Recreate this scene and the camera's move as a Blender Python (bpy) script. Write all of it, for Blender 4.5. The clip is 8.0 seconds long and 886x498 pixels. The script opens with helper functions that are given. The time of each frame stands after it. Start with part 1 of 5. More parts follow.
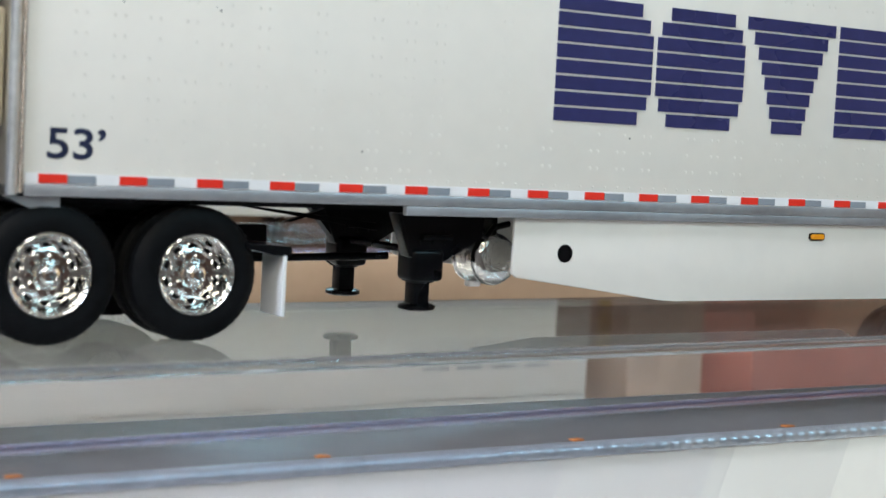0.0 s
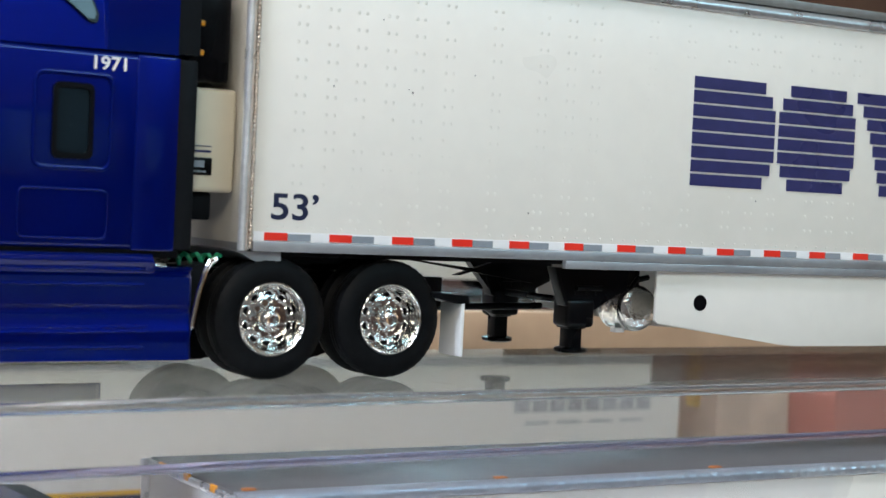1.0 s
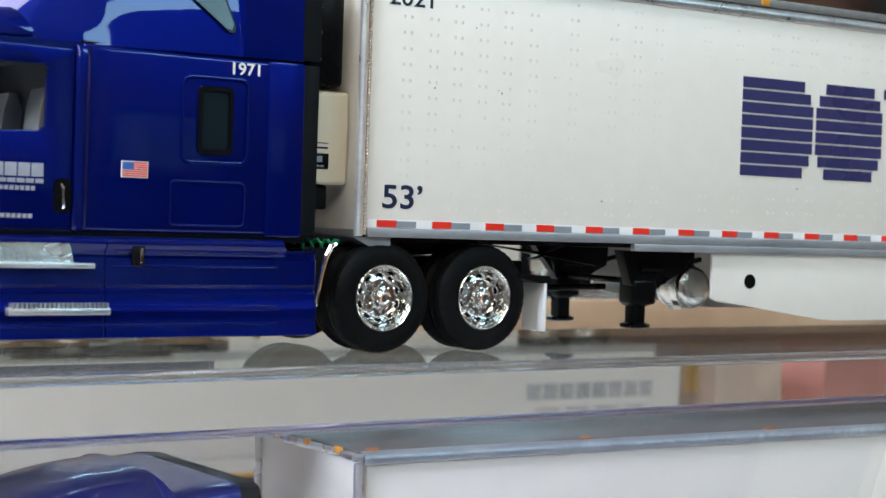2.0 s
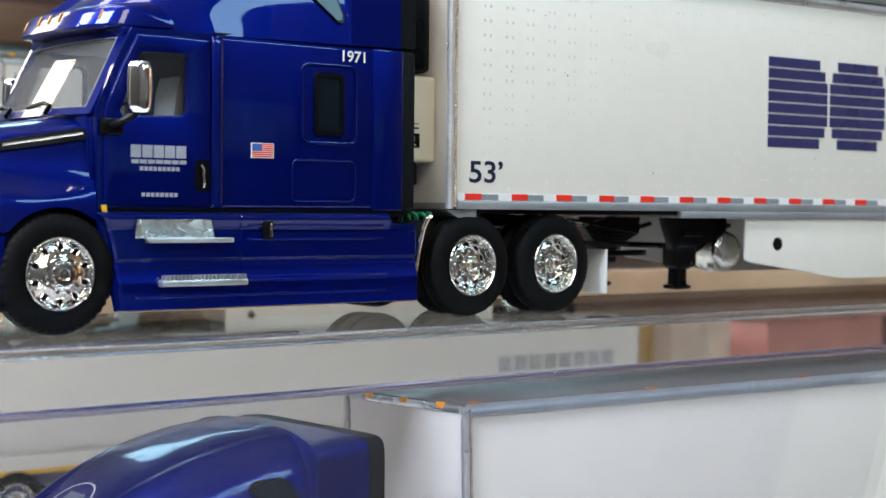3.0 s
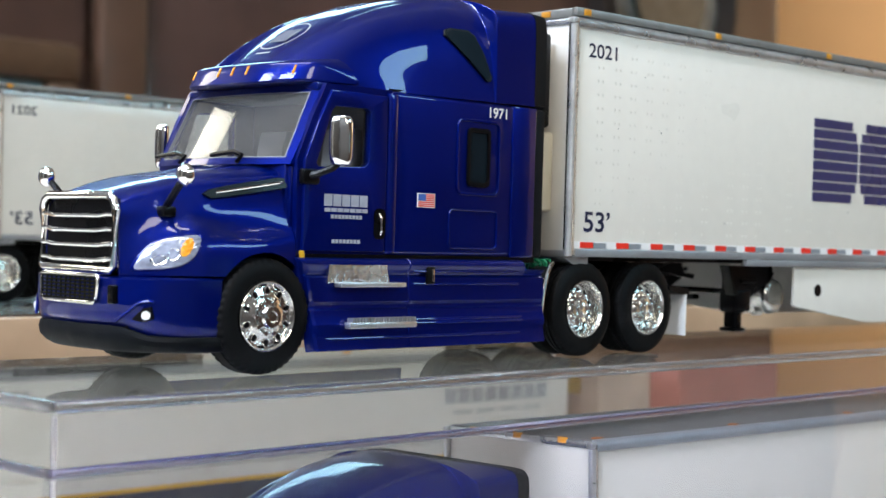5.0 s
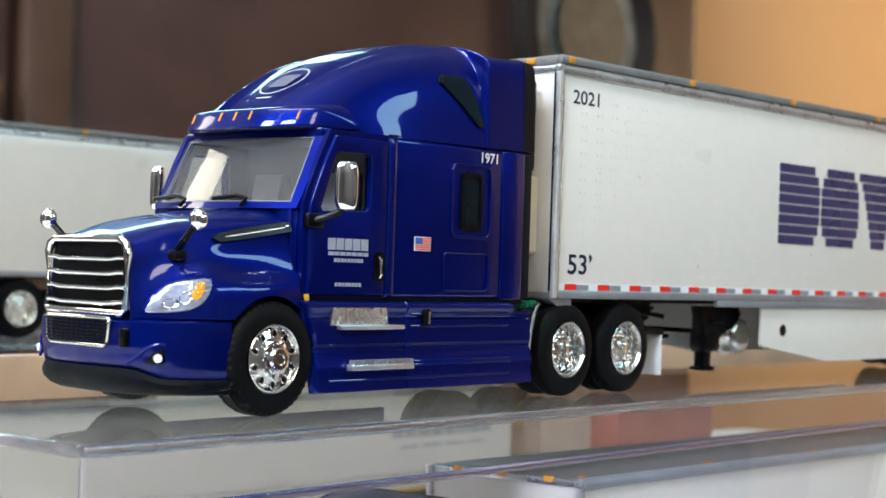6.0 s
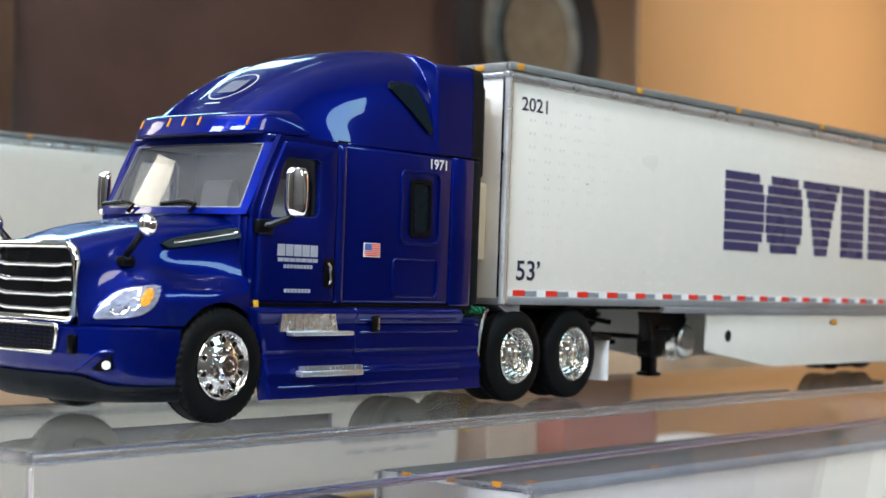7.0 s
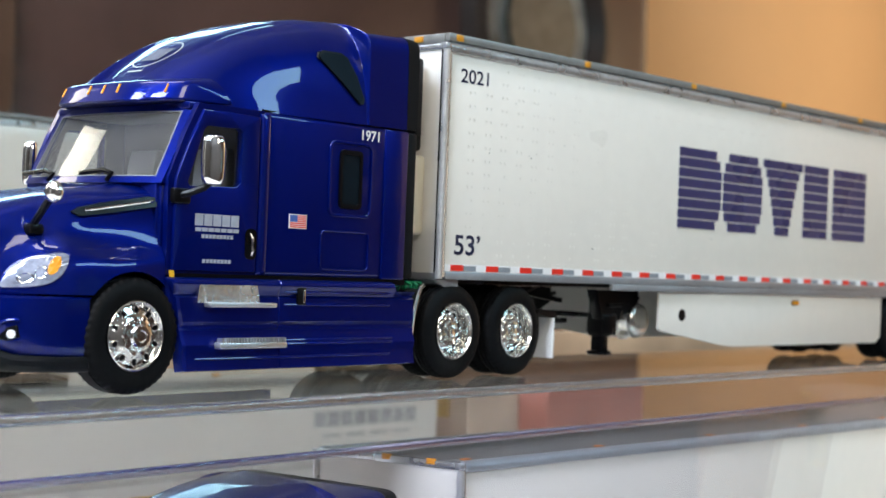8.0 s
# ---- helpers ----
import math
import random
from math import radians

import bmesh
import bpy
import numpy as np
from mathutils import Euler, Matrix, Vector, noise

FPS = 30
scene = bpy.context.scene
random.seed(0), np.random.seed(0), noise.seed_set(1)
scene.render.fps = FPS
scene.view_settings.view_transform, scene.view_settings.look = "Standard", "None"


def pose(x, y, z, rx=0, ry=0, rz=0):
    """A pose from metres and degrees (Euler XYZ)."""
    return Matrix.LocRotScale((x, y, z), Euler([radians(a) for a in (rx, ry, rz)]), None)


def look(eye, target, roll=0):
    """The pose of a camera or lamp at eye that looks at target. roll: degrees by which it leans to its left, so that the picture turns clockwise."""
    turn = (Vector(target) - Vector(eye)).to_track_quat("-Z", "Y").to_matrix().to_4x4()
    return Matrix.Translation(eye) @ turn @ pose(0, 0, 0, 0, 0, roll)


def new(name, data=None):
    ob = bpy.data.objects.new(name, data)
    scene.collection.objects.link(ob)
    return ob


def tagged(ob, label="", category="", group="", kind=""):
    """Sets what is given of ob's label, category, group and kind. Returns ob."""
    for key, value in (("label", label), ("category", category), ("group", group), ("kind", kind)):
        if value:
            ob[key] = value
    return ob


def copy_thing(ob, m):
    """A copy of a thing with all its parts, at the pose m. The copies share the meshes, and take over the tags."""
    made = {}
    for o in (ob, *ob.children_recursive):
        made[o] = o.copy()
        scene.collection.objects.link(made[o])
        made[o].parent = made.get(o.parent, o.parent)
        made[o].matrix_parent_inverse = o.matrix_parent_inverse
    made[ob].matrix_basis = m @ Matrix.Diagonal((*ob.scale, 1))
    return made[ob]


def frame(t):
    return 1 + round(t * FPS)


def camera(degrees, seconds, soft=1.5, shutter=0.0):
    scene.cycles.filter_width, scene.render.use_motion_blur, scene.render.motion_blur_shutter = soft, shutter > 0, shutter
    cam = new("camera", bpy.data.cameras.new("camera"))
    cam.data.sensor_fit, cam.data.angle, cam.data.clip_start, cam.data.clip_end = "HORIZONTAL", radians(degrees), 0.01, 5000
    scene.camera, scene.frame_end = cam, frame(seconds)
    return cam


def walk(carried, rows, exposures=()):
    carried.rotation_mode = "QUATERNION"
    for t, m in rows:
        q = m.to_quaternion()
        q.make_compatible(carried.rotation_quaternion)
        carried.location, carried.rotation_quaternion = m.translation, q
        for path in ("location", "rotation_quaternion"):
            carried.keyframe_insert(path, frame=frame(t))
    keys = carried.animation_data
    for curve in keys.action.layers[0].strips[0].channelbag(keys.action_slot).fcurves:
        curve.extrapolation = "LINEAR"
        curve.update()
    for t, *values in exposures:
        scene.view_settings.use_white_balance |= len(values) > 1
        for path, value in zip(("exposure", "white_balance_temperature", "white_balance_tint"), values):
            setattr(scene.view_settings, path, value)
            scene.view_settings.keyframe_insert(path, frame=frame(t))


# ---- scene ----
# ---------------------------------------------------------------- camera
cam = camera(32.4, 8.0)
PATH = [
    (0, (-0.05302, -0.19389, 0.02813), (0.10082, 0.06278, 0.00689), 2.98),
    (0.5, (-0.06821, -0.20181, 0.03023), (0.07867, 0.05939, 0.01583), 3.13),
    (1, (-0.08425, -0.21361, 0.02618), (0.06016, 0.04922, 0.01809), 2.69),
    (1.2, (-0.09069, -0.21886, 0.02244), (0.05472, 0.04351, 0.01789), 2.22),
    (2.3, (-0.13024, -0.22548, 0.02222), (0.02803, 0.02925, 0.01433), 1.81),
    (2.5, (-0.13919, -0.22588, 0.02152), (0.02349, 0.02603, 0.01293), 1.49),
    (3, (-0.16158, -0.22403, 0.01891), (0.01205, 0.02047, 0.01046), 0.56),
    (3.5, (-0.17532, -0.21384, 0.02028), (0.00690, 0.02415, 0.00778), 0.99),
    (4, (-0.19791, -0.20954, 0.02564), (-0.00811, 0.02259, 0.01608), 0.85),
    (4.5, (-0.21288, -0.20344, 0.02319), (-0.01441, 0.02147, 0.01836), 1.30),
    (5, (-0.21982, -0.19919, 0.02144), (-0.01533, 0.02031, 0.01909), 1.63),
    (5.2, (-0.22435, -0.19814, 0.02405), (-0.01726, 0.01890, 0.02240), 1.67),
    (6.3, (-0.23461, -0.19127, 0.02311), (-0.01514, 0.01319, 0.02848), 1.95),
    (6.5, (-0.23483, -0.19156, 0.02364), (-0.01371, 0.01111, 0.02903), 1.96),
    (7, (-0.23471, -0.19180, 0.02345), (-0.01064, 0.00761, 0.02888), 1.95),
    (7.5, (-0.23215, -0.19403, 0.02283), (-0.00803, 0.00534, 0.02744), 2.04),
    (8, (-0.22094, -0.20033, 0.02083), (0.00121, 0.00126, 0.02429), 2.21),
]
walk(cam, [(t, look(e, g, r)) for t, e, g, r in PATH])
cam.data.dof.use_dof = True
cam.data.dof.focus_distance = 0.262
cam.data.dof.aperture_fstop = 38.0

# ---------------------------------------------------------------- world and light
scene.cycles.max_bounces = 24
scene.cycles.transmission_bounces = 24
scene.cycles.glossy_bounces = 10
scene.cycles.transparent_max_bounces = 24
world = bpy.data.worlds.new("world")
scene.world = world
world.use_nodes = True
wn = world.node_tree.nodes
sky = wn.new("ShaderNodeTexSky")
sky.sky_type = "NISHITA"
sky.sun_disc = False
sky.sun_elevation = radians(38)
sky.sun_rotation = radians(200)
wn["Background"].inputs["Strength"].default_value = 0.1
world.node_tree.links.new(sky.outputs["Color"], wn["Background"].inputs["Color"])


ROOM = Matrix.Translation((0.0, 0.0266, 0.0))  # the room round the table


def area_lamp(name, eye, target, sx, sy, watts, colour):
    d = bpy.data.lights.new(name, "AREA")
    d.shape, d.size, d.size_y, d.energy, d.color = "RECTANGLE", sx, sy, watts, colour
    ob = new(name, d)
    ob.matrix_world = ROOM @ look(eye, target)
    return ob


# daylight in two window openings; the other three lights are unseen additions
# unseen warm light, shaped to reflect as a streak in the windscreen
area_lamp("warm_south_light", (-0.47, -1.02, 0.68), (-0.1, 0.1, 0.0), 0.26, 0.44, 4.4, (1.0, 0.92, 0.74))
area_lamp("window_daylight_high", (0.57, -1.02, 0.71), (0.28, 0.1, 0.0), 0.74, 0.20, 5.2, (0.46, 0.83, 1.0))
area_lamp("window_daylight_west", (-1.53, -0.34, 1.28), (0.0, -0.10, 0.05), 0.64, 0.46, 43, (0.70, 0.82, 1.0))
# added overhead fill for the sides that face the mirror
area_lamp("overhead_fill_light", (-0.52, -0.14, 1.55), (0.1, 0.05, 0.0), 1.0, 0.5, 26, (1.0, 0.96, 0.90))
# added fill that lights only the apricot wall, no lamp stands there
area_lamp("apricot_wall_fill", (2.55, -0.40, 0.55), (2.30, -1.03, 0.25), 0.7, 0.5, 3.9, (1.0, 0.74, 0.48))

# ---------------------------------------------------------------- helpers
K = 1 / 64.0  # every model below is written in metres of the real lorry, at 1:64


def part(name, bm, material, parent=None, label="", sharp=32, scale=K):
    if scale != 1:
        bmesh.ops.scale(bm, vec=(scale, scale, scale), verts=bm.verts)
    bmesh.ops.recalc_face_normals(bm, faces=bm.faces)
    me = bpy.data.meshes.new(name)
    bm.to_mesh(me)
    bm.free()
    me.shade_smooth()
    me.set_sharp_from_angle(angle=radians(sharp))
    me.materials.append(material)
    ob = new(name, me)
    ob.parent = parent
    if label:
        tagged(ob, label)
    return ob


def box(x0, x1, y0, y1, z0, z1, r=0.0, bm=None, seg=2):
    bm = bm or bmesh.new()
    m = Matrix.Translation(((x0 + x1) / 2, (y0 + y1) / 2, (z0 + z1) / 2)) @ Matrix.Diagonal((abs(x1 - x0), abs(y1 - y0), abs(z1 - z0), 1))
    vs = bmesh.ops.create_cube(bm, size=1, matrix=m)["verts"]
    if r > 0:
        es = list({e for v in vs for e in v.link_edges})
        bmesh.ops.bevel(bm, geom=es, offset=r, segments=seg, profile=0.5, affect="EDGES")
    return bm


def cyl(p, q, r, r2=None, seg=20, bm=None):
    bm = bm or bmesh.new()
    p, q = Vector(p), Vector(q)
    m = Matrix.Translation((p + q) / 2) @ (q - p).to_track_quat("Z", "Y").to_matrix().to_4x4()
    bmesh.ops.create_cone(bm, cap_ends=True, segments=seg, radius1=r, radius2=r if r2 is None else r2, depth=(q - p).length, matrix=m)
    return bm


def loft(rings, closed=True, caps=True, bm=None):
    bm = bm or bmesh.new()
    vs = [[bm.verts.new(p) for p in ring] for ring in rings]
    n = len(vs[0])
    for a, b in zip(vs, vs[1:]):
        for i in range(n if closed else n - 1):
            j = (i + 1) % n
            bm.faces.new((a[i], a[j], b[j], b[i]))
    if caps and closed:
        bm.faces.new(vs[0])
        bm.faces.new(list(reversed(vs[-1])))
    return bm


def prism(pts, y0, y1, bm=None, r=0.0):
    """A polygon in x and z, given thickness along y."""
    bm = loft([[(x, y0, z) for x, z in pts], [(x, y1, z) for x, z in pts]], bm=bm)
    if r > 0:
        bmesh.ops.bevel(bm, geom=list(bm.edges), offset=r, segments=2, profile=0.5, affect="EDGES")
    return bm


def frame_panel(outer, inner, y0, y1, bm=None):
    """A panel with an opening right through it; outer and inner have the same count."""
    bm = bm or bmesh.new()
    loops = [[bm.verts.new((x, y, z)) for x, z in pts] for y in (y0, y1) for pts in (outer, inner)]
    n = len(outer)
    of, jf, ob_, ib = loops
    for i in range(n):
        j = (i + 1) % n
        bm.faces.new((of[i], of[j], jf[j], jf[i]))
        bm.faces.new((ob_[j], ob_[i], ib[i], ib[j]))
        bm.faces.new((of[j], of[i], ob_[i], ob_[j]))
        bm.faces.new((jf[i], jf[j], ib[j], ib[i]))
    return bm


def revolve(profile, seg=48, bm=None, lugs=None, ax=(0, 0, 0)):
    """Profile of (y, radius) turned about the y axis. lugs: rows whose radius steps from tooth to tooth."""
    bm = bm or bmesh.new()
    rows = []
    for k, (y, r) in enumerate(profile):
        if r < 1e-6:
            rows.append([bm.verts.new((ax[0], ax[1] + y, ax[2]))] * seg)
            continue
        ring = []
        for i in range(seg):
            rr = r - (lugs[k] if lugs and k in lugs and (i // 2) % 2 else 0)
            a = 2 * math.pi * i / seg
            ring.append(bm.verts.new((ax[0] + rr * math.cos(a), ax[1] + y, ax[2] + rr * math.sin(a))))
        rows.append(ring)
    for a, b in zip(rows, rows[1:]):
        for i in range(seg):
            j = (i + 1) % seg
            f = []
            for v in (a[i], a[j], b[j], b[i]):
                if v not in f:
                    f.append(v)
            if len(f) > 2:
                bm.faces.new(f)
    return bm


def round_poly(x0, x1, z0, z1, r, seg=4):
    pts = []
    for cx, cz, a0 in ((x1 - r, z1 - r, 0), (x0 + r, z1 - r, 90), (x0 + r, z0 + r, 180), (x1 - r, z0 + r, 270)):
        for i in range(seg + 1):
            a = radians(a0 + 90 * i / seg)
            pts.append((cx + r * math.cos(a), cz + r * math.sin(a)))
    return pts


def ring_tube(pts, r, seg=8, bm=None, closed=False):
    """A round bar bent along points."""
    pts = [Vector(p) for p in pts]
    rings = []
    for i, p in enumerate(pts):
        d = (pts[min(i + 1, len(pts) - 1)] - pts[max(i - 1, 0)]).normalized()
        q = d.to_track_quat("Z", "Y")
        rings.append([p + q @ Vector((r * math.cos(2 * math.pi * k / seg), r * math.sin(2 * math.pi * k / seg), 0)) for k in range(seg)])
    return loft(rings, bm=bm)


def lettering(name, text, x0, x1, z0, z1, y, material, parent, far=False, bold=0.02, label=""):
    """Printed characters, fitted into a box on a side wall."""
    c = bpy.data.curves.new(name, "FONT")
    c.body, c.size, c.offset = text, 1.0, bold
    tmp = bpy.data.objects.new(name, c)
    scene.collection.objects.link(tmp)
    bpy.context.view_layer.update()
    me = bpy.data.meshes.new_from_object(tmp)
    bpy.data.objects.remove(tmp)
    bm = bmesh.new()
    bm.from_mesh(me)
    bpy.data.meshes.remove(me)
    xs, ys = [v.co.x for v in bm.verts], [v.co.y for v in bm.verts]
    ax, bx, ay, by = min(xs), max(xs), min(ys), max(ys)
    for v in bm.verts:
        u, w = (v.co.x - ax) / (bx - ax), (v.co.y - ay) / (by - ay)
        v.co = (x1 - u * (x1 - x0) if far else x0 + u * (x1 - x0), y, z0 + w * (z1 - z0))
    return part(name, bm, material, parent, label)


# ---------------------------------------------------------------- materials
def mat(name, colour, rough=0.4, metal=0.0, vary=0.06, scale=300.0, bump=0.0, bump_scale=None, coat=0.0, trans=0.0, ior=1.45, emit=None, rough_vary=0.08, spec=0.5):
    m = bpy.data.materials.new(name)
    m.use_nodes = True
    nt = m.node_tree
    b = nt.nodes["Principled BSDF"]
    b.inputs["Roughness"].default_value = rough
    b.inputs["Metallic"].default_value = metal
    b.inputs["Coat Weight"].default_value = coat
    b.inputs["Specular IOR Level"].default_value = spec
    b.inputs["Coat Roughness"].default_value = 0.03
    b.inputs["Transmission Weight"].default_value = trans
    b.inputs["IOR"].default_value = ior
    co = nt.nodes.new("ShaderNodeTexCoord")
    n1 = nt.nodes.new("ShaderNodeTexNoise")
    n1.inputs["Scale"].default_value = scale
    n1.inputs["Detail"].default_value = 5
    n2 = nt.nodes.new("ShaderNodeTexNoise")
    n2.inputs["Scale"].default_value = scale * 0.12
    n2.inputs["Detail"].default_value = 3
    nt.links.new(co.outputs["Object"], n1.inputs["Vector"])
    nt.links.new(co.outputs["Object"], n2.inputs["Vector"])
    add = nt.nodes.new("ShaderNodeMath")
    add.operation = "ADD"
    nt.links.new(n1.outputs["Fac"], add.inputs[0])
    nt.links.new(n2.outputs["Fac"], add.inputs[1])
    ramp = nt.nodes.new("ShaderNodeMapRange")
    ramp.inputs["From Min"].default_value, ramp.inputs["From Max"].default_value = 0.7, 1.3
    ramp.inputs["To Min"].default_value, ramp.inputs["To Max"].default_value = 1 - vary, 1 + vary
    nt.links.new(add.outputs[0], ramp.inputs["Value"])
    mul = nt.nodes.new("ShaderNodeVectorMath")
    mul.operation = "SCALE"
    mul.inputs[0].default_value = colour
    nt.links.new(ramp.outputs[0], mul.inputs["Scale"])
    nt.links.new(mul.outputs[0], b.inputs["Base Color"])
    rr = nt.nodes.new("ShaderNodeMapRange")
    rr.inputs["From Min"].default_value, rr.inputs["From Max"].default_value = 0.3, 0.7
    rr.inputs["To Min"].default_value, rr.inputs["To Max"].default_value = max(0.0, rough - rough_vary), min(1.0, rough + rough_vary)
    nt.links.new(n2.outputs["Fac"], rr.inputs["Value"])
    if trans == 0:
        nt.links.new(rr.outputs[0], b.inputs["Roughness"])
    if bump > 0:
        bp = nt.nodes.new("ShaderNodeBump")
        bp.inputs["Strength"].default_value = bump
        bp.inputs["Distance"].default_value = 0.0005
        n3 = nt.nodes.new("ShaderNodeTexNoise")
        n3.inputs["Scale"].default_value = bump_scale or scale
        n3.inputs["Detail"].default_value = 4
        nt.links.new(co.outputs["Object"], n3.inputs["Vector"])
        nt.links.new(n3.outputs["Fac"], bp.inputs["Height"])
        nt.links.new(bp.outputs[0], b.inputs["Normal"])
    if emit:
        b.inputs["Emission Color"].default_value = (*emit[0], 1)
        b.inputs["Emission Strength"].default_value = emit[1]
    return m


BLUE = mat("blue_lacquer", (0.0, 0.0060, 0.134), 0.40, metal=0.6, spec=0.02, coat=0.64, vary=0.05, scale=900, rough_vary=0.04)
WHITE = mat("white_lacquer", (0.725, 0.70, 0.65), 0.32, coat=0.5, vary=0.025, scale=260, bump=0.02, bump_scale=120, rough_vary=0.05)
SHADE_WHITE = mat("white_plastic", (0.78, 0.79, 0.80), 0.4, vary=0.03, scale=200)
CREAM = mat("cream_plastic", (0.66, 0.60, 0.47), 0.45, vary=0.04, scale=250)
SILVER = mat("silver_paint", (0.60, 0.61, 0.63), 0.27, metal=0.78, vary=0.14, scale=700, bump=0.08, bump_scale=600)
ROOFBAND = mat("grey_roof_band", (0.22, 0.22, 0.215), 0.38, metal=0.35, vary=0.15, scale=500, bump=0.1, bump_scale=700)
AMBERDULL = mat("amber_paint_spot", (0.62, 0.27, 0.02), 0.4, vary=0.15, scale=900)
BEADSTRIP = mat("brown_grey_bead", (0.42, 0.36, 0.31), 0.34, metal=0.6, vary=0.3, scale=900, bump=0.2, bump_scale=900)
POST = mat("bright_post_silver", (0.86, 0.87, 0.88), 0.30, metal=0.8, vary=0.10, scale=900, bump=0.15, bump_scale=700)
STEP = mat("satin_step_metal", (0.70, 0.71, 0.73), 0.36, metal=0.9, vary=0.12, scale=1500, bump=0.2, bump_scale=1500)
RAIL = mat("dull_aluminium", (0.34, 0.35, 0.37), 0.42, metal=0.6, vary=0.10, scale=500)
ROOFSHEET = mat("dull_roof_sheet", (0.155, 0.152, 0.15), 0.46, metal=0.4, vary=0.12, scale=300)
CHROME = mat("chrome_plating", (0.86, 0.86, 0.85), 0.07, metal=1.0, vary=0.04, scale=900, bump=0.10, bump_scale=500, rough_vary=0.04)
RIMCHROME = mat("worn_chrome_rim", (0.76, 0.75, 0.72), 0.09, metal=1.0, vary=0.10, scale=1200, bump=0.55, bump_scale=700, rough_vary=0.03)
STEERCHROME = mat("polished_chrome_rim", (0.78, 0.77, 0.74), 0.12, metal=1.0, vary=0.08, scale=1200, bump=0.3, bump_scale=800, rough_vary=0.03)
TREAD = mat("checker_plate", (0.80, 0.80, 0.80), 0.22, metal=1.0, vary=0.15, scale=1800, bump=0.6, bump_scale=1500)
RUBBER = mat("tyre_rubber", (0.0042, 0.0046, 0.0056), 0.55, spec=0.11, vary=0.25, scale=700, bump=0.10, bump_scale=900)
BLACK = mat("black_plastic", (0.003, 0.003, 0.004), 0.30, spec=0.2, vary=0.2, scale=500)
MATT = mat("matt_black_plastic", (0.005, 0.006, 0.008), 0.55, spec=0.12, vary=0.2, scale=500, bump=0.05)
DARKGLASS = mat("smoked_window", (0.006, 0.012, 0.018), 0.08, vary=0.1, scale=200, spec=0.3)
SEAT = mat("grey_interior", (0.66, 0.67, 0.68), 0.5, vary=0.08, scale=400)
DULLAMBER = mat("dull_amber_lens", (0.42, 0.14, 0.03), 0.4, vary=0.15, scale=900)
BEAD = mat("dull_twisted_bead", (0.40, 0.43, 0.47), 0.36, metal=0.65, vary=0.15, scale=900, bump=0.1, bump_scale=900)
AMBER = mat("amber_lens", (0.85, 0.33, 0.02), 0.25, vary=0.06, scale=900)
LENS = mat("headlamp_lens", (0.30, 0.33, 0.43), 0.12, vary=0.6, scale=700, coat=1.0, metal=0.35, bump=0.2, bump_scale=600)
NAVY = mat("navy_print", (0.032, 0.034, 0.118), 0.30, vary=0.12, scale=400)
PALE = mat("silver_grey_print", (0.34, 0.36, 0.45), 0.6, spec=0.1, vary=0.1, scale=900)
BADGEGREY = mat("grey_badge_print", (0.13, 0.14, 0.19), 0.6, spec=0.1, vary=0.1, scale=900)
BADGERING = mat("pale_badge_print", (0.42, 0.43, 0.48), 0.6, spec=0.1, vary=0.05)
INKWHITE = mat("white_print", (0.78, 0.78, 0.80), 0.55, spec=0.15, vary=0.03)
RED = mat("red_print", (0.75, 0.035, 0.02), 0.35, vary=0.06, scale=600)
GREYINK = mat("grey_print", (0.24, 0.27, 0.31), 0.4, vary=0.08, scale=600)
FADED = mat("faded_grey_print", (0.42, 0.42, 0.42), 0.5, vary=0.3, scale=500)
FLAGBLUE = mat("flag_blue_print", (0.05, 0.12, 0.42), 0.4)
YELLOW = mat("yellow_print", (0.75, 0.42, 0.02), 0.4, vary=0.08)
DEEPNAVY = mat("dark_navy_lacquer", (0.012, 0.016, 0.05), 0.35, coat=0.5)
GREEN = mat("green_hose", (0.01, 0.22, 0.10), 0.35)
MIRROR = mat("mirror_silver", (0.94, 0.94, 0.925), 0.0, metal=1.0, vary=0.01, scale=10, rough_vary=0.0)
WOOD = mat("dark_stained_wood", (0.078, 0.042, 0.035), 0.35, vary=0.35, scale=9, bump=0.05, bump_scale=60, coat=0.2)
LEDGE = mat("brown_wood_ledge", (0.46, 0.32, 0.21), 0.4, vary=0.25, scale=40)
PLASTER = mat("apricot_wall_paint", (0.78, 0.54, 0.31), 0.7, vary=0.04, scale=5, bump=0.05, bump_scale=90)
# unseen walls, made dark so that the lacquer reflects less
DIMWALL = mat("dark_unseen_wall", (0.115, 0.105, 0.10), 0.7, vary=0.06, scale=5)
OFFWHITE = mat("off_white_wall_paint", (0.66, 0.63, 0.57), 0.7, vary=0.04, scale=5)
CLOTH = mat("grey_table_laminate", (0.76, 0.74, 0.71), 0.4, vary=0.08, scale=60)


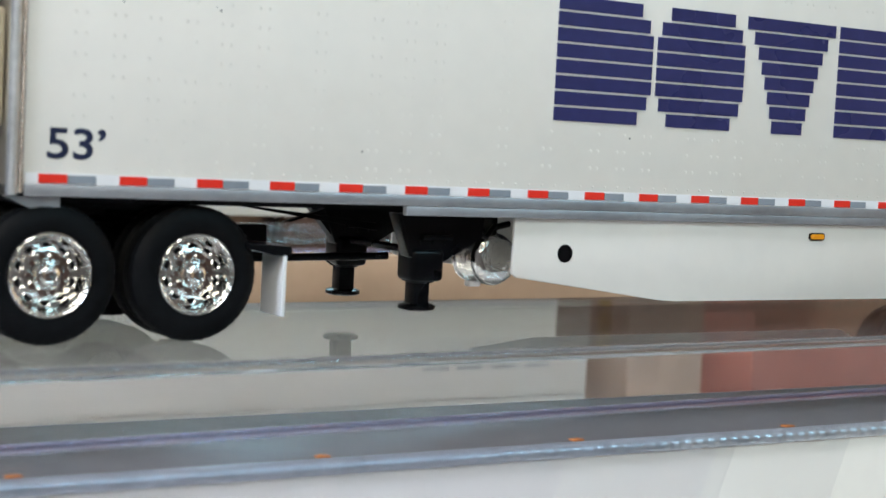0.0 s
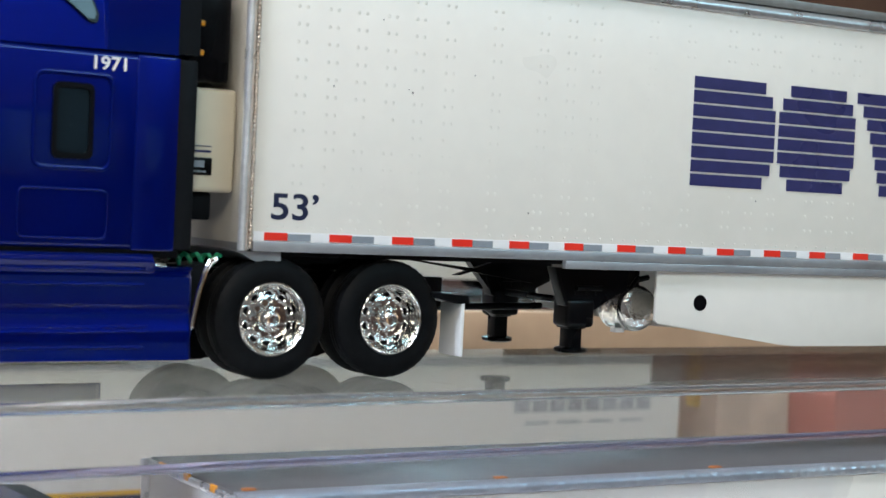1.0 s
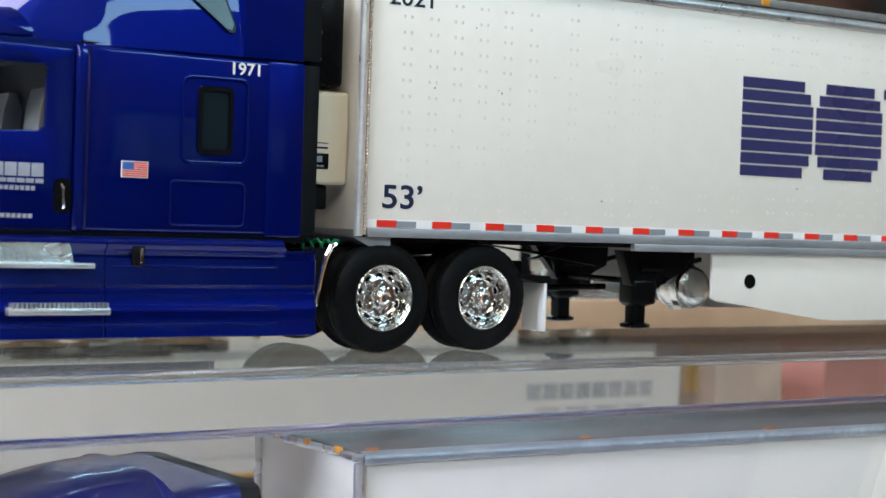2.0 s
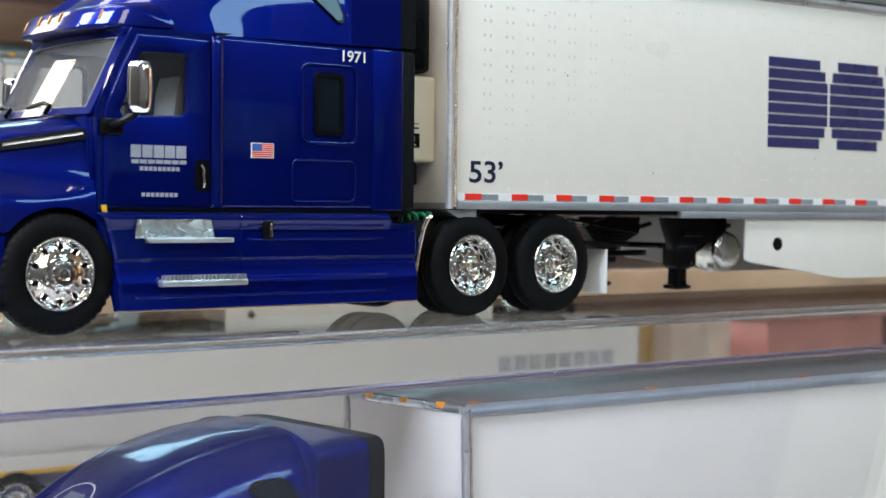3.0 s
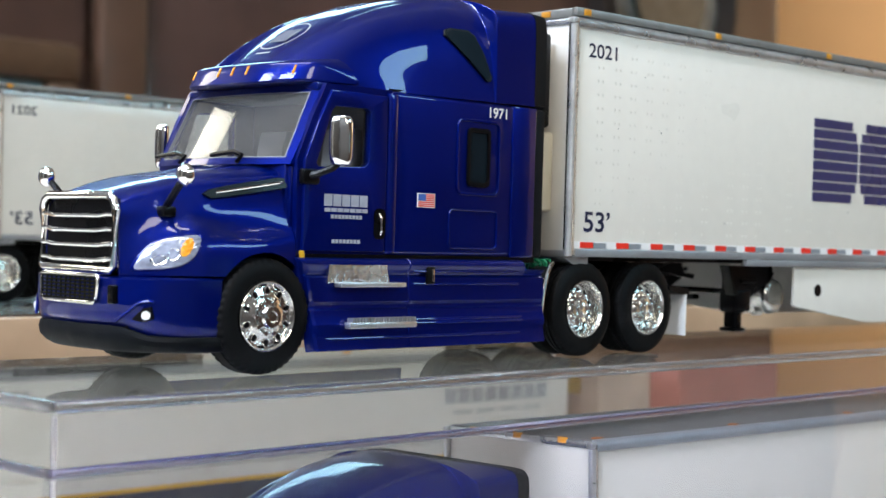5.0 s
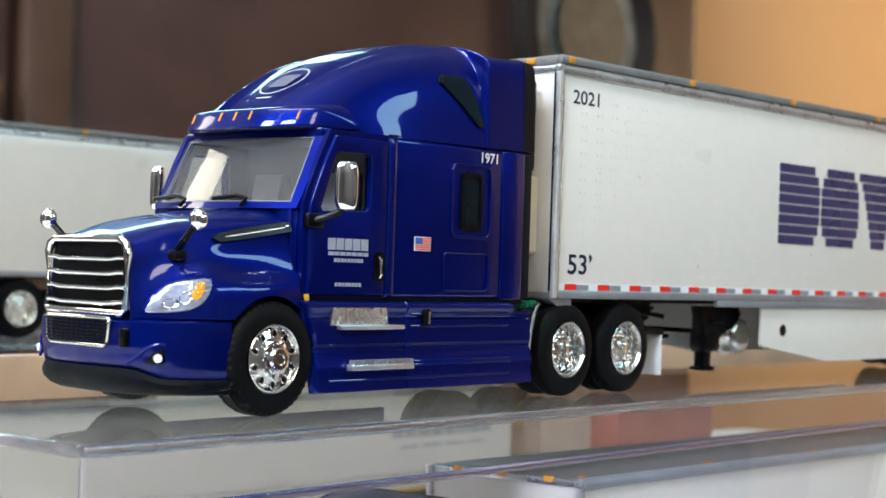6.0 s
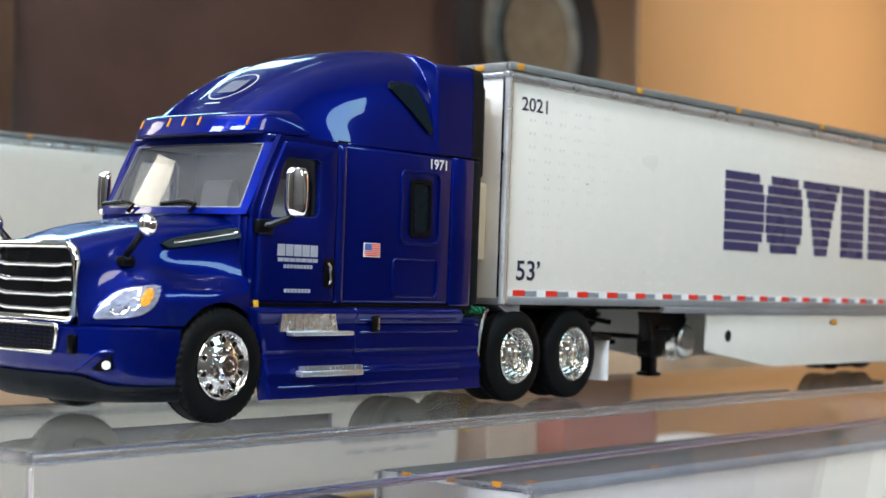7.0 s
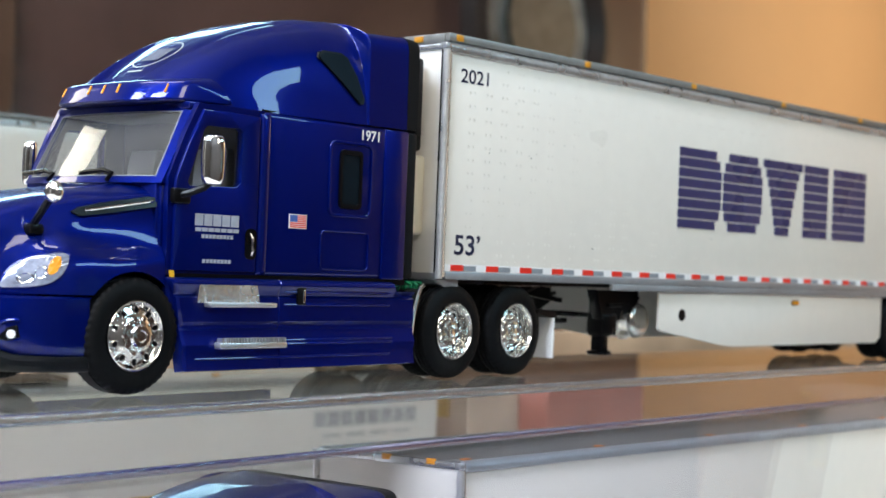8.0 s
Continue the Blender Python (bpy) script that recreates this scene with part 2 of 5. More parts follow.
def thin_sheet(name, tint, ior, rough=0.0, haze=0.0):
    """A thin clear sheet: see-through, with mirror gloss that grows towards a flat angle."""
    m = bpy.data.materials.new(name)
    m.use_nodes = True
    nt = m.node_tree
    out = nt.nodes["Material Output"]
    nt.nodes.remove(nt.nodes["Principled BSDF"])
    clear = nt.nodes.new("ShaderNodeBsdfTransparent")
    clear.inputs["Color"].default_value = (*tint, 1)
    gloss = nt.nodes.new("ShaderNodeBsdfGlossy")
    gloss.inputs["Roughness"].default_value = rough
    face = nt.nodes.new("ShaderNodeLayerWeight")
    face.inputs["Blend"].default_value = 0.5
    power = nt.nodes.new("ShaderNodeMath")
    power.operation = "POWER"
    power.inputs[1].default_value = 5.0
    nt.links.new(face.outputs["Facing"], power.inputs[0])
    r0 = ((ior - 1) / (ior + 1)) ** 2
    fres = nt.nodes.new("ShaderNodeMath")
    fres.operation = "MULTIPLY_ADD"
    fres.inputs[1].default_value, fres.inputs[2].default_value = 1 - r0, r0
    nt.links.new(power.outputs[0], fres.inputs[0])
    mix = nt.nodes.new("ShaderNodeMixShader")
    nt.links.new(fres.outputs[0], mix.inputs[0])
    nt.links.new(clear.outputs[0], mix.inputs[1])
    nt.links.new(gloss.outputs[0], mix.inputs[2])
    nt.links.new(mix.outputs[0], out.inputs["Surface"])
    if haze > 0:
        # a pale film, added to brighten the sheet, with a few coarse specks
        film = nt.nodes.new("ShaderNodeBsdfDiffuse")
        film.inputs["Color"].default_value = (0.80, 0.80, 0.82, 1)
        co = nt.nodes.new("ShaderNodeTexCoord")
        no = nt.nodes.new("ShaderNodeTexNoise")
        no.inputs["Scale"].default_value = 60
        no.inputs["Detail"].default_value = 8
        nt.links.new(co.outputs["Object"], no.inputs["Vector"])
        amount = nt.nodes.new("ShaderNodeMapRange")
        amount.inputs["From Min"].default_value, amount.inputs["From Max"].default_value = 0.3, 0.7
        amount.inputs["To Min"].default_value, amount.inputs["To Max"].default_value = haze * 0.8, haze * 1.2
        nt.links.new(no.outputs["Fac"], amount.inputs["Value"])
        vo = nt.nodes.new("ShaderNodeTexVoronoi")
        vo.inputs["Scale"].default_value = 260
        nt.links.new(co.outputs["Object"], vo.inputs["Vector"])
        speck = nt.nodes.new("ShaderNodeMath")
        speck.operation = "LESS_THAN"
        speck.inputs[1].default_value = 0.045
        nt.links.new(vo.outputs["Distance"], speck.inputs[0])
        both_ = nt.nodes.new("ShaderNodeMath")
        both_.operation = "MULTIPLY_ADD"
        both_.inputs[1].default_value = 0.25
        nt.links.new(speck.outputs[0], both_.inputs[0])
        nt.links.new(amount.outputs[0], both_.inputs[2])
        over = nt.nodes.new("ShaderNodeMixShader")
        nt.links.new(both_.outputs[0], over.inputs[0])
        nt.links.new(mix.outputs[0], over.inputs[1])
        nt.links.new(film.outputs[0], over.inputs[2])
        nt.links.new(over.outputs[0], out.inputs["Surface"])
    return m


def solid_acrylic(name, tint):
    m = bpy.data.materials.new(name)
    m.use_nodes = True
    b = m.node_tree.nodes["Principled BSDF"]
    b.inputs["Base Color"].default_value = (*tint, 1)
    b.inputs["Roughness"].default_value = 0.16
    b.inputs["IOR"].default_value = 1.49
    b.inputs["Transmission Weight"].default_value = 1.0
    return m


ACRYLIC = thin_sheet("clear_acrylic", (0.998, 0.998, 0.998), 1.15)
HAZY = thin_sheet("hazy_acrylic_front", (0.975, 0.972, 0.992), 1.30, 0.0, 0.014)
# pale lid film stands in for brighter reflected and transmitted light
FILMED = thin_sheet("filmed_acrylic_lid", (0.93, 0.94, 0.93), 1.45, 0.0, 0.025)
EDGE = solid_acrylic("polished_acrylic_edge", (0.91, 0.88, 0.92))
# violet put into the lip's colour for the blue tractor it mirrors
LIPEDGE = solid_acrylic("acrylic_lip_violet_reflection", (0.62, 0.58, 0.80))
# grey tint that darkens the view of the lower trailer
DIMSHEET = thin_sheet("dimming_grey_acrylic", (0.94, 0.94, 0.95), 1.38, 0.0, 0.003)


GLASS = thin_sheet("grey_window_glass", (0.74, 0.75, 0.76), 1.12)
# windscreen lightened by a pale film in place of its reflections
SCREEN = thin_sheet("pale_film_windscreen", (0.92, 0.92, 0.91), 1.2, 0.0, 0.05)

# ---------------------------------------------------------------- room
def slab(name, x0, x1, y0, y1, z0, z1, material, label="", category="", r=0.0, kind="structure"):
    ob = part(name, box(x0, x1, y0, y1, z0, z1, r), material, scale=1)
    ob.matrix_basis = ROOM
    return tagged(ob, label, category, kind=kind)


TABLE = -0.0828
DROP = 0.012
LEAN = -0.465  # degrees by which the mirror leans
MIRROR_Y = 0.1388
slab("floor", -1.6, 3.2, -1.1, 0.6, -0.87, -0.83, WOOD, "dark wooden floor of the room", "floor")
slab("ceiling", -1.6, 3.2, -1.1, 0.6, 1.60, 1.64, OFFWHITE, "off-white plastered ceiling", "ceiling")
slab("wall_east", 3.2, 3.24, -1.1, 0.6, -0.83, 1.60, PLASTER, "apricot painted end wall", "wall")
slab("wall_north", -1.6, 3.2, 0.15, 0.19, -0.83, 1.60, OFFWHITE, "off-white wall behind the mirror", "wall")


def wall_with_window(name, wall_box, opening, axis, material, label):
    """A wall of four pieces round a real opening, as one mesh."""
    x0, x1, y0, y1, z0, z1 = wall_box
    a0, a1, c0, c1 = opening
    bm = bmesh.new()
    if axis == "x":
        for q in ((x0, a0, z0, z1), (a1, x1, z0, z1), (a0, a1, z0, c0), (a0, a1, c1, z1)):
            box(q[0], q[1], y0, y1, q[2], q[3], bm=bm)
    else:
        for q in ((y0, a0, z0, z1), (a1, y1, z0, z1), (a0, a1, z0, c0), (a0, a1, c1, z1)):
            box(x0, x1, q[0], q[1], q[2], q[3], bm=bm)
    ob = part(name, bm, material, scale=1)
    ob.matrix_basis = ROOM
    return tagged(ob, label, "wall", kind="structure")


wall_with_window("wall_south_1", (-1.6, 0.10, -1.08, -1.03, -0.83, 1.60), (-0.62, -0.32, 0.44, 0.92), "x", DIMWALL, "unseen wall, darkened to keep reflections dark, with a lit opening")
wall_with_window("wall_south_2", (0.10, 1.862, -1.08, -1.03, -0.83, 1.60), (0.19, 0.95, 0.60, 0.82), "x", DIMWALL, "unseen wall, darkened to keep reflections dark, with a low window high up")
slab("wall_southeast", 1.862, 3.2, -1.08, -1.03, -0.83, 1.60, PLASTER, "apricot painted wall beside the wardrobe", "wall")
wall_with_window("wall_west", (-1.60, -1.55, -1.03, 0.14, -0.83, 1.60), (-0.68, 0.00, 1.03, 1.53), "y", DIMWALL, "unseen side wall, darkened to keep reflections dark, with a bright window")

# unseen panel, added so that the cab roof mirrors something dark
slab("dark_reflection_panel", 0.16, 1.845, -1.028, -1.005, 0.84, 1.59, WOOD, "unseen dark wooden panel, added to darken the roof reflections", "panelling")

# wooden wardrobe that the mirror shows
wardrobe = tagged(new("wooden_wardrobe"), "tall dark-stained wooden wardrobe with panelled doors", "wardrobe")
wardrobe.matrix_basis = ROOM
part("carcass", box(0.14, 1.845, -1.02, -0.985, -0.83, 0.57), WOOD, wardrobe, scale=1)
for xa, xb in ((0.17, 0.585), (0.66, 1.81)):
    part("door", box(xa, xb, -0.985, -0.965, -0.78, 0.54, 0.006), WOOD, wardrobe, scale=1)
part("post", box(0.60, 0.655, -0.985, -0.955, -0.83, 0.57, 0.004), mat("lighter_wood", (0.115, 0.065, 0.045), 0.4, vary=0.3, scale=12), wardrobe, scale=1)

picture = tagged(new("framed_picture"), "framed landscape picture with a broad brown wooden frame", "picture")
picture.matrix_basis = ROOM
pw = bmesh.new()
for q in ((0.12, 0.570, 0.185, 0.225), (0.12, 0.570, -0.06, -0.02), (0.12, 0.165, -0.02, 0.185), (0.532, 0.570, -0.02, 0.185)):
    box(q[0], q[1], -0.985, -0.945, q[2], q[3], 0.006, bm=pw)
part("frame", pw, mat("brown_picture_frame", (0.13, 0.078, 0.05), 0.4, vary=0.25, scale=30), picture, scale=1)
part("print", box(0.165, 0.532, -0.984, -0.957, -0.02, 0.185), mat("blue_grey_print", (0.24, 0.37, 0.42), 0.5, vary=0.7, scale=14), picture, "blurred blue and beige print", scale=1)

clock = tagged(new("round_wall_clock"), "round wall clock with dark rim and mottled face", "clock")
clock.matrix_basis = ROOM @ Matrix.Translation((0, 0, DROP))
part("rim", revolve([(0.0, 0.150), (-0.0, 0.158), (0.03, 0.158), (0.035, 0.140), (0.02, 0.118), (0.0, 0.118)], 40, ax=(1.52, -0.965, 0.385)), mat("dark_rim", (0.035, 0.028, 0.026), 0.4), clock, scale=1)
part("face", cyl((1.52, -0.965, 0.385), (1.52, -0.950, 0.385), 0.118, seg=40), mat("mottled_grey_face", (0.25, 0.29, 0.31), 0.5, vary=0.8, scale=25), clock, scale=1)
part("boss", cyl((1.52, -0.95, 0.385), (1.52, -0.940, 0.385), 0.078, seg=24), mat("dull_green_boss", (0.075, 0.08, 0.068), 0.4, vary=0.5, scale=40), clock, scale=1)

# table, mirror, ledge
table = tagged(new("side_table"), "pale laminate table top on wooden legs", "table")
part("tabletop", box(-0.45, 0.75, -0.16, 0.150, TABLE - 0.03, TABLE, 0.003), CLOTH, table, scale=1)
for lx in (-0.40, 0.70):
    for ly in (-0.12, 0.10):
        part("leg", box(lx - 0.02, lx + 0.02, ly - 0.02, ly + 0.02, -0.83, TABLE - 0.03, 0.003), WOOD, table, scale=1)

mirror = tagged(new("wall_mirror"), "large plain mirror standing behind the models", "mirror", kind="structure")
part("mirror_glass", box(-0.6, 1.6, MIRROR_Y, MIRROR_Y + 0.004, TABLE + 0.0005, 0.75), MIRROR, mirror, scale=1)
mirror.matrix_basis = Matrix.Translation((0, MIRROR_Y, 0.03)) @ Matrix.Rotation(radians(LEAN), 4, "X") @ Matrix.Translation((0, -MIRROR_Y, -0.03))
ledge = tagged(part("mirror_ledge", box(-0.55, 1.3, MIRROR_Y - 0.0035, MIRROR_Y - 0.0002, -0.0125, -0.0008, 0.0006), LEDGE, scale=1), "thin brown wooden strip along the mirror", "ledge", kind="structure")
ledge.matrix_basis = mirror.matrix_basis

# ---------------------------------------------------------------- clear cases
TOP = -0.0012


def clear_sheets(name, label, sheets, group=""):
    root = tagged(new(name), label, "display case", group)
    for pn, q in sheets:
        ob = part(pn, box(*q, 0.0006 if pn == "edge_bar" else 0.0004, seg=3) if "edge" in pn else box(*q), LIPEDGE if "lip" in pn else EDGE if "edge" in pn else DIMSHEET if "base" in pn else FILMED if "top" in pn else HAZY if "front" in pn else ACRYLIC, root, scale=1)
        ob.visible_shadow = False
    return root


FX0, FX1, FY0, FY1 = -0.1225, 0.285, -0.0170, 0.050
LIP = -0.0098
EH = 0.0016  # height of the rounded lid edge
case = clear_sheets("acrylic_case", "clear acrylic case with a blue model lorry standing on its lid", [
    ("top_sheet", (FX0 + 0.0019, FX1, FY0 + 0.0019, FY1, TOP - 0.0018, TOP)),
    ("front_sheet", (FX0 + 0.0016, FX1, FY0, FY0 + 0.0015, TABLE, TOP - EH - 0.0001)),
    ("back_sheet", (FX0 + 0.0016, FX1, FY1 - 0.0015, FY1, TABLE, TOP - 0.0019)),
    ("end_sheet", (FX0, FX0 + 0.0015, FY0 + 0.0016, FY1 - 0.0016, TABLE, TOP - EH - 0.0001)),
    ("end_sheet", (FX1 + 0.0001, FX1 + 0.0016, FY0 + 0.0016, FY1 - 0.0016, TABLE, TOP - 0.0019)),
    ("edge_bar", (FX0, FX1, FY0, FY0 + 0.0018, TOP - EH, TOP)),
    ("edge_bar", (FX0, FX0 + 0.0018, FY0 + 0.0019, FY1, TOP - EH, TOP)),
    ("corner_edge", (FX0, FX0 + 0.0008, FY0, FY0 + 0.0008, TABLE, TOP - EH - 0.0001)),
    ("corner_edge", (FX0, FX0 + 0.0015, FY1 - 0.0015, FY1, TABLE, TOP - EH - 0.0001)),
    # sheet added below the lip to dim what stands behind it
    ("dimming_base_sheet", (FX0 - 0.0015, FX1, FY0 - 0.0015, FY0 - 0.0002, TABLE, LIP - 0.0013)),
    ("lip_edge", (FX0 - 0.0016, FX1, FY0 - 0.0016, FY0 - 0.0001, LIP - 0.0012, LIP)),
    ("lip_edge", (FX0 - 0.0016, FX0 - 0.0001, FY0, FY1, LIP - 0.0012, LIP))])
case.matrix_basis = Matrix.Translation((0, FY0, 0)) @ Matrix.Rotation(radians(2.3), 4, "Z") @ Matrix.Rotation(radians(-0.75), 4, "X") @ Matrix.Translation((0, -FY0, 0))

# boxes at the far end of the table, seen in the mirror
carton = tagged(new("red_carton"), "dull red cardboard carton standing on the table", "box")
part("carton_body", box(0.362, 0.443, -0.10, 0.02, TABLE, -0.030, 0.001), mat("dull_red_card", (0.42, 0.17, 0.13), 0.55, vary=0.2, scale=50), carton, scale=1)
part("carton_lid", box(0.360, 0.445, -0.102, 0.022, -0.0298, -0.022, 0.001), mat("red_card_lid", (0.46, 0.21, 0.16), 0.5, vary=0.2, scale=50), carton, scale=1)
crate = tagged(new("wooden_box"), "small brown wooden box with brass corners on the table", "box")
part("box_body", box(0.292, 0.328, -0.09, 0.03, TABLE, -0.016, 0.001), mat("pale_brown_wood", (0.56, 0.42, 0.33), 0.4, vary=0.2, scale=60), crate, scale=1)
for by in (-0.089, 0.012):
    part("brass_corner", box(0.2905, 0.2925, by, by + 0.007, -0.045, -0.018, 0.0006), mat("brass", (0.75, 0.55, 0.20), 0.25, metal=1.0), crate, scale=1)


# ---------------------------------------------------------------- wheels
R_T = 0.60


def tyre_mesh(depth=0.30, y=0.0, bm=None, R_T=R_T, lug=0.005):
    p = [(0.05, 0.345), (0.012, 0.372), (0.0, 0.43), (0.008, 0.50), (0.028, 0.548), (0.05, R_T - 0.016), (0.085, R_T), (0.11, R_T), (0.115, R_T - 0.016), (0.13, R_T - 0.016), (0.135, R_T)]
    q = [(depth - a, r) for a, r in reversed(p)]
    prof = [(y + a, r) for a, r in p + q]
    return revolve(prof, 176, bm, lugs={5: lug, 6: lug, 2 * len(p) - 6: lug, 2 * len(p) - 7: lug})


def holes(r, y, rx, rz, n=10, turn=18):
    bm = bmesh.new()
    for i in range(n):
        a = radians(turn + 360 * i / n)
        c = Vector((r * math.cos(a), y, r * math.sin(a)))
        t, u = Vector((-math.sin(a), 0, math.cos(a))), Vector((math.cos(a), 0, math.sin(a)))
        loops = [[bm.verts.new(c + Vector((0, d, 0)) + t * rx * math.cos(k * math.pi / 6) + u * rz * math.sin(k * math.pi / 6)) for k in range(12)] for d in (-0.004, 0.02)]
        bm.faces.new(loops[0])
        for k in range(12):
            bm.faces.new((loops[0][k], loops[0][(k + 1) % 12], loops[1][(k + 1) % 12], loops[1][k]))
    return bm


def hole_edge(r, y, rx, rz, turn):
    """The bright rolled edge of a hand hole."""
    a = radians(turn)
    c, t, u = Vector((r * math.cos(a), y, r * math.sin(a))), Vector((-math.sin(a), 0, math.cos(a))), Vector((math.cos(a), 0, math.sin(a)))
    return ring_tube([c + t * rx * math.cos(k * math.pi / 7) + u * rz * math.sin(k * math.pi / 7) for k in range(15)], 0.007, 6)


def nuts(r, y0, y1, size, n=10, turn=0):
    bm = bmesh.new()
    for i in range(n):
        a = radians(turn + 360 * i / n)
        cyl((r * math.cos(a), y0, r * math.sin(a)), (r * math.cos(a), y1, r * math.sin(a)), size, size * 0.6, 8, bm)
    return bm


def wheel(parent, x, y, far, steer):
    """One wheel position: tyre (a pair on driven and trailer axles), rim, hub, nuts and hand holes. Origin on the outer face."""
    bm = tyre_mesh(0.40, R_T=0.595, lug=0.012) if steer else tyre_mesh(0.30)
    if not steer:
        tyre_mesh(0.28, 0.34, bm)
    tyre = part("tyre", bm, RUBBER, parent, "black rubber tyre with tread blocks", sharp=28)
    if steer:
        prof = [(0.04, 0.352), (0.0, 0.356), (-0.008, 0.345), (0.0, 0.332), (0.035, 0.318), (0.045, 0.30), (0.03, 0.26), (0.01, 0.215), (-0.012, 0.185), (-0.015, 0.165), (-0.045, 0.155), (-0.055, 0.12), (-0.085, 0.105), (-0.09, 0.06), (-0.08, 0.05), (-0.08, 0.0)]
        hole_y, hole_r, nut = 0.022, 0.262, (0.178, -0.050, 0.0)
    else:
        prof = [(0.04, 0.352), (0.0, 0.358), (-0.008, 0.348), (0.004, 0.336), (0.03, 0.330), (0.035, 0.322), (0.12, 0.312), (0.150, 0.292), (0.148, 0.262), (0.132, 0.235), (0.122, 0.19), (0.118, 0.135), (0.060, 0.126), (0.040, 0.112), (0.035, 0.085), (0.0, 0.078), (-0.010, 0.060), (-0.002, 0.045), (-0.002, 0.0)]
        hole_y, hole_r, nut = 0.134, 0.238, (0.160, 0.085, 0.125)
    rim = part("rim", revolve(prof, 48), STEERCHROME if steer else RIMCHROME, tyre, "chromed ten-hole wheel rim", sharp=40)
    for k in range(10):
        hand_hole = part("hand_hole", holes(hole_r, hole_y, 0.028 if steer else 0.042, 0.043 if steer else 0.034, 1, 18 + 36 * k), BLACK, tyre)
        part("hole_edge", hole_edge(hole_r, hole_y - 0.004, 0.033 if steer else 0.046, 0.048 if steer else 0.038, 18 + 36 * k), CHROME, hand_hole)
    for k in range(10):
        part("wheel_nut", nuts(nut[0], nut[1], nut[2], 0.022 if steer else 0.028, 1, 36 * k), CHROME, tyre)
    place = pose(x * K, y * K, 0.52 * K, 0, 0, 180 if far else 0)
    tyre.matrix_basis = place
    return tyre


def more_wheel(tyre, parent, x, y, far):
    copy_thing(tyre, pose(x * K, y * K, 0.52 * K, 0, 0, 180 if far else 0))


# ---------------------------------------------------------------- tractor
W = 2.44  # width over the cab
C = W / 2


def lerp_table(x, xs, ys):
    return float(np.interp(x, xs, ys))


FAIR_X = [-4.72, -4.55, -4.35, -4.15, -3.90, -3.60, -3.20, -2.80, -2.35, -1.95, -1.55, -1.35, -1.08]
FAIR_Z = [3.08, 3.22, 3.38, 3.51, 3.65, 3.81, 3.97, 4.09, 4.19, 4.22, 4.20, 4.15, 4.13]
FAIR_H = [0.72, 0.84, 0.97, 1.06, 1.14, 1.17, 1.20, 1.21, 1.215, 1.218, 1.22, 1.22, 1.22]
FAIR_N = [2.9, 3.0, 3.05, 3.1, 3.2, 3.3, 3.4, 3.5, 3.6, 3.8, 4.0, 4.6, 5.0]
FAIR_B = [2.99, 2.975, 2.965, 2.96, 2.955, 2.95, 2.95, 2.95, 2.955, 2.96, 2.965, 2.97, 2.97]


def smoothed(xs, ys):
    """A table made fine and rounded off."""
    fx = np.linspace(xs[0], xs[-1], 480)
    fy = np.interp(fx, xs, ys)
    k = np.hanning(69)
    fy = np.convolve(np.pad(fy, 34, mode="reflect", reflect_type="odd"), k / k.sum(), mode="valid")
    return list(fx), list(fy)


def collar(x):
    """0 on the dome, 1 on the square collar behind it."""
    u = min(1.0, max(0.0, (x + 1.79) / 0.032))
    return u * u * (3 - 2 * u)


FAIR_Z = [(z + 0.03) * (1 - collar(x)) + (4.085 + 0.05 * (x + 1.7)) * collar(x) for x, z in zip(*smoothed(FAIR_X, FAIR_Z))]
FAIR_H = smoothed(FAIR_X, FAIR_H)[1]
FAIR_N = [n * (1 - collar(x)) + 15 * collar(x) for x, n in zip(*smoothed(FAIR_X, FAIR_N))]
FAIR_X, FAIR_B = smoothed(FAIR_X, FAIR_B)


DOME_X, DOME_H = smoothed([-4.72, -4.35, -3.9, -3.4, -2.9, -2.35, -1.08], [0.66, 0.80, 0.97, 1.10, 1.17, 1.205, 1.22])


def fairing_half(x, s):
    """Half width at a share s of the height: a dome that flares out to the cab at its foot."""
    h, n, d = lerp_table(x, FAIR_X, FAIR_H), lerp_table(x, FAIR_X, FAIR_N), lerp_table(x, DOME_X, DOME_H)
    d = min(d, h)
    lean = float(np.interp(x, [-4.72, -4.0, -3.2, -2.4, -1.62, -1.46], [0.05, 0.05, 0.055, 0.115, 0.135, 0.135])) * (1 - 0.93 * collar(x))
    return d * (1 - lean * s) * (1 - s ** n) ** (1 / n) + (h - d) * (1 - s) ** 2.4


def fairing_inset(x, z):
    b, t = lerp_table(x, FAIR_X, FAIR_B), lerp_table(x, FAIR_X, FAIR_Z)
    return C - fairing_half(x, min(0.999, max(0.0, (z - b) / (t - b))))


def panel_drop(x):
    """Depth of the sunk middle panel of the dome, deepest over the windscreen."""
    return float(np.interp(x, [-4.72, -4.5, -4.3, -3.9, -3.5, -2.9, -2.0, -1.84], [0.05, 0.10, 0.105, 0.072, 0.035, 0.025, 0.02, 0.0]))


def fairing():
    rings, m = [], 120
    xs = sorted(list(np.linspace(FAIR_X[0], FAIR_X[-1], 110)) + list(np.linspace(-1.80, -1.75, 11)))
    for x in xs:
        h, n, b, t = (lerp_table(x, FAIR_X, q) for q in (FAIR_H, FAIR_N, FAIR_B, FAIR_Z))
        ring = []
        for i in range(m + 1):
            a = math.pi * i / m
            s = min(1.0, abs(math.sin(a)) ** (2 / n))
            cy = -math.copysign(fairing_half(x, s), math.cos(a))
            cz = b + (t - b) * s
            ridge = panel_drop(x) * max(0.0, min(1.0, (0.60 * lerp_table(x, DOME_X, DOME_H) - abs(cy)) / 0.07))
            ring.append((x, C + cy, cz - ridge))
        rings.append(ring)
    return loft(rings)


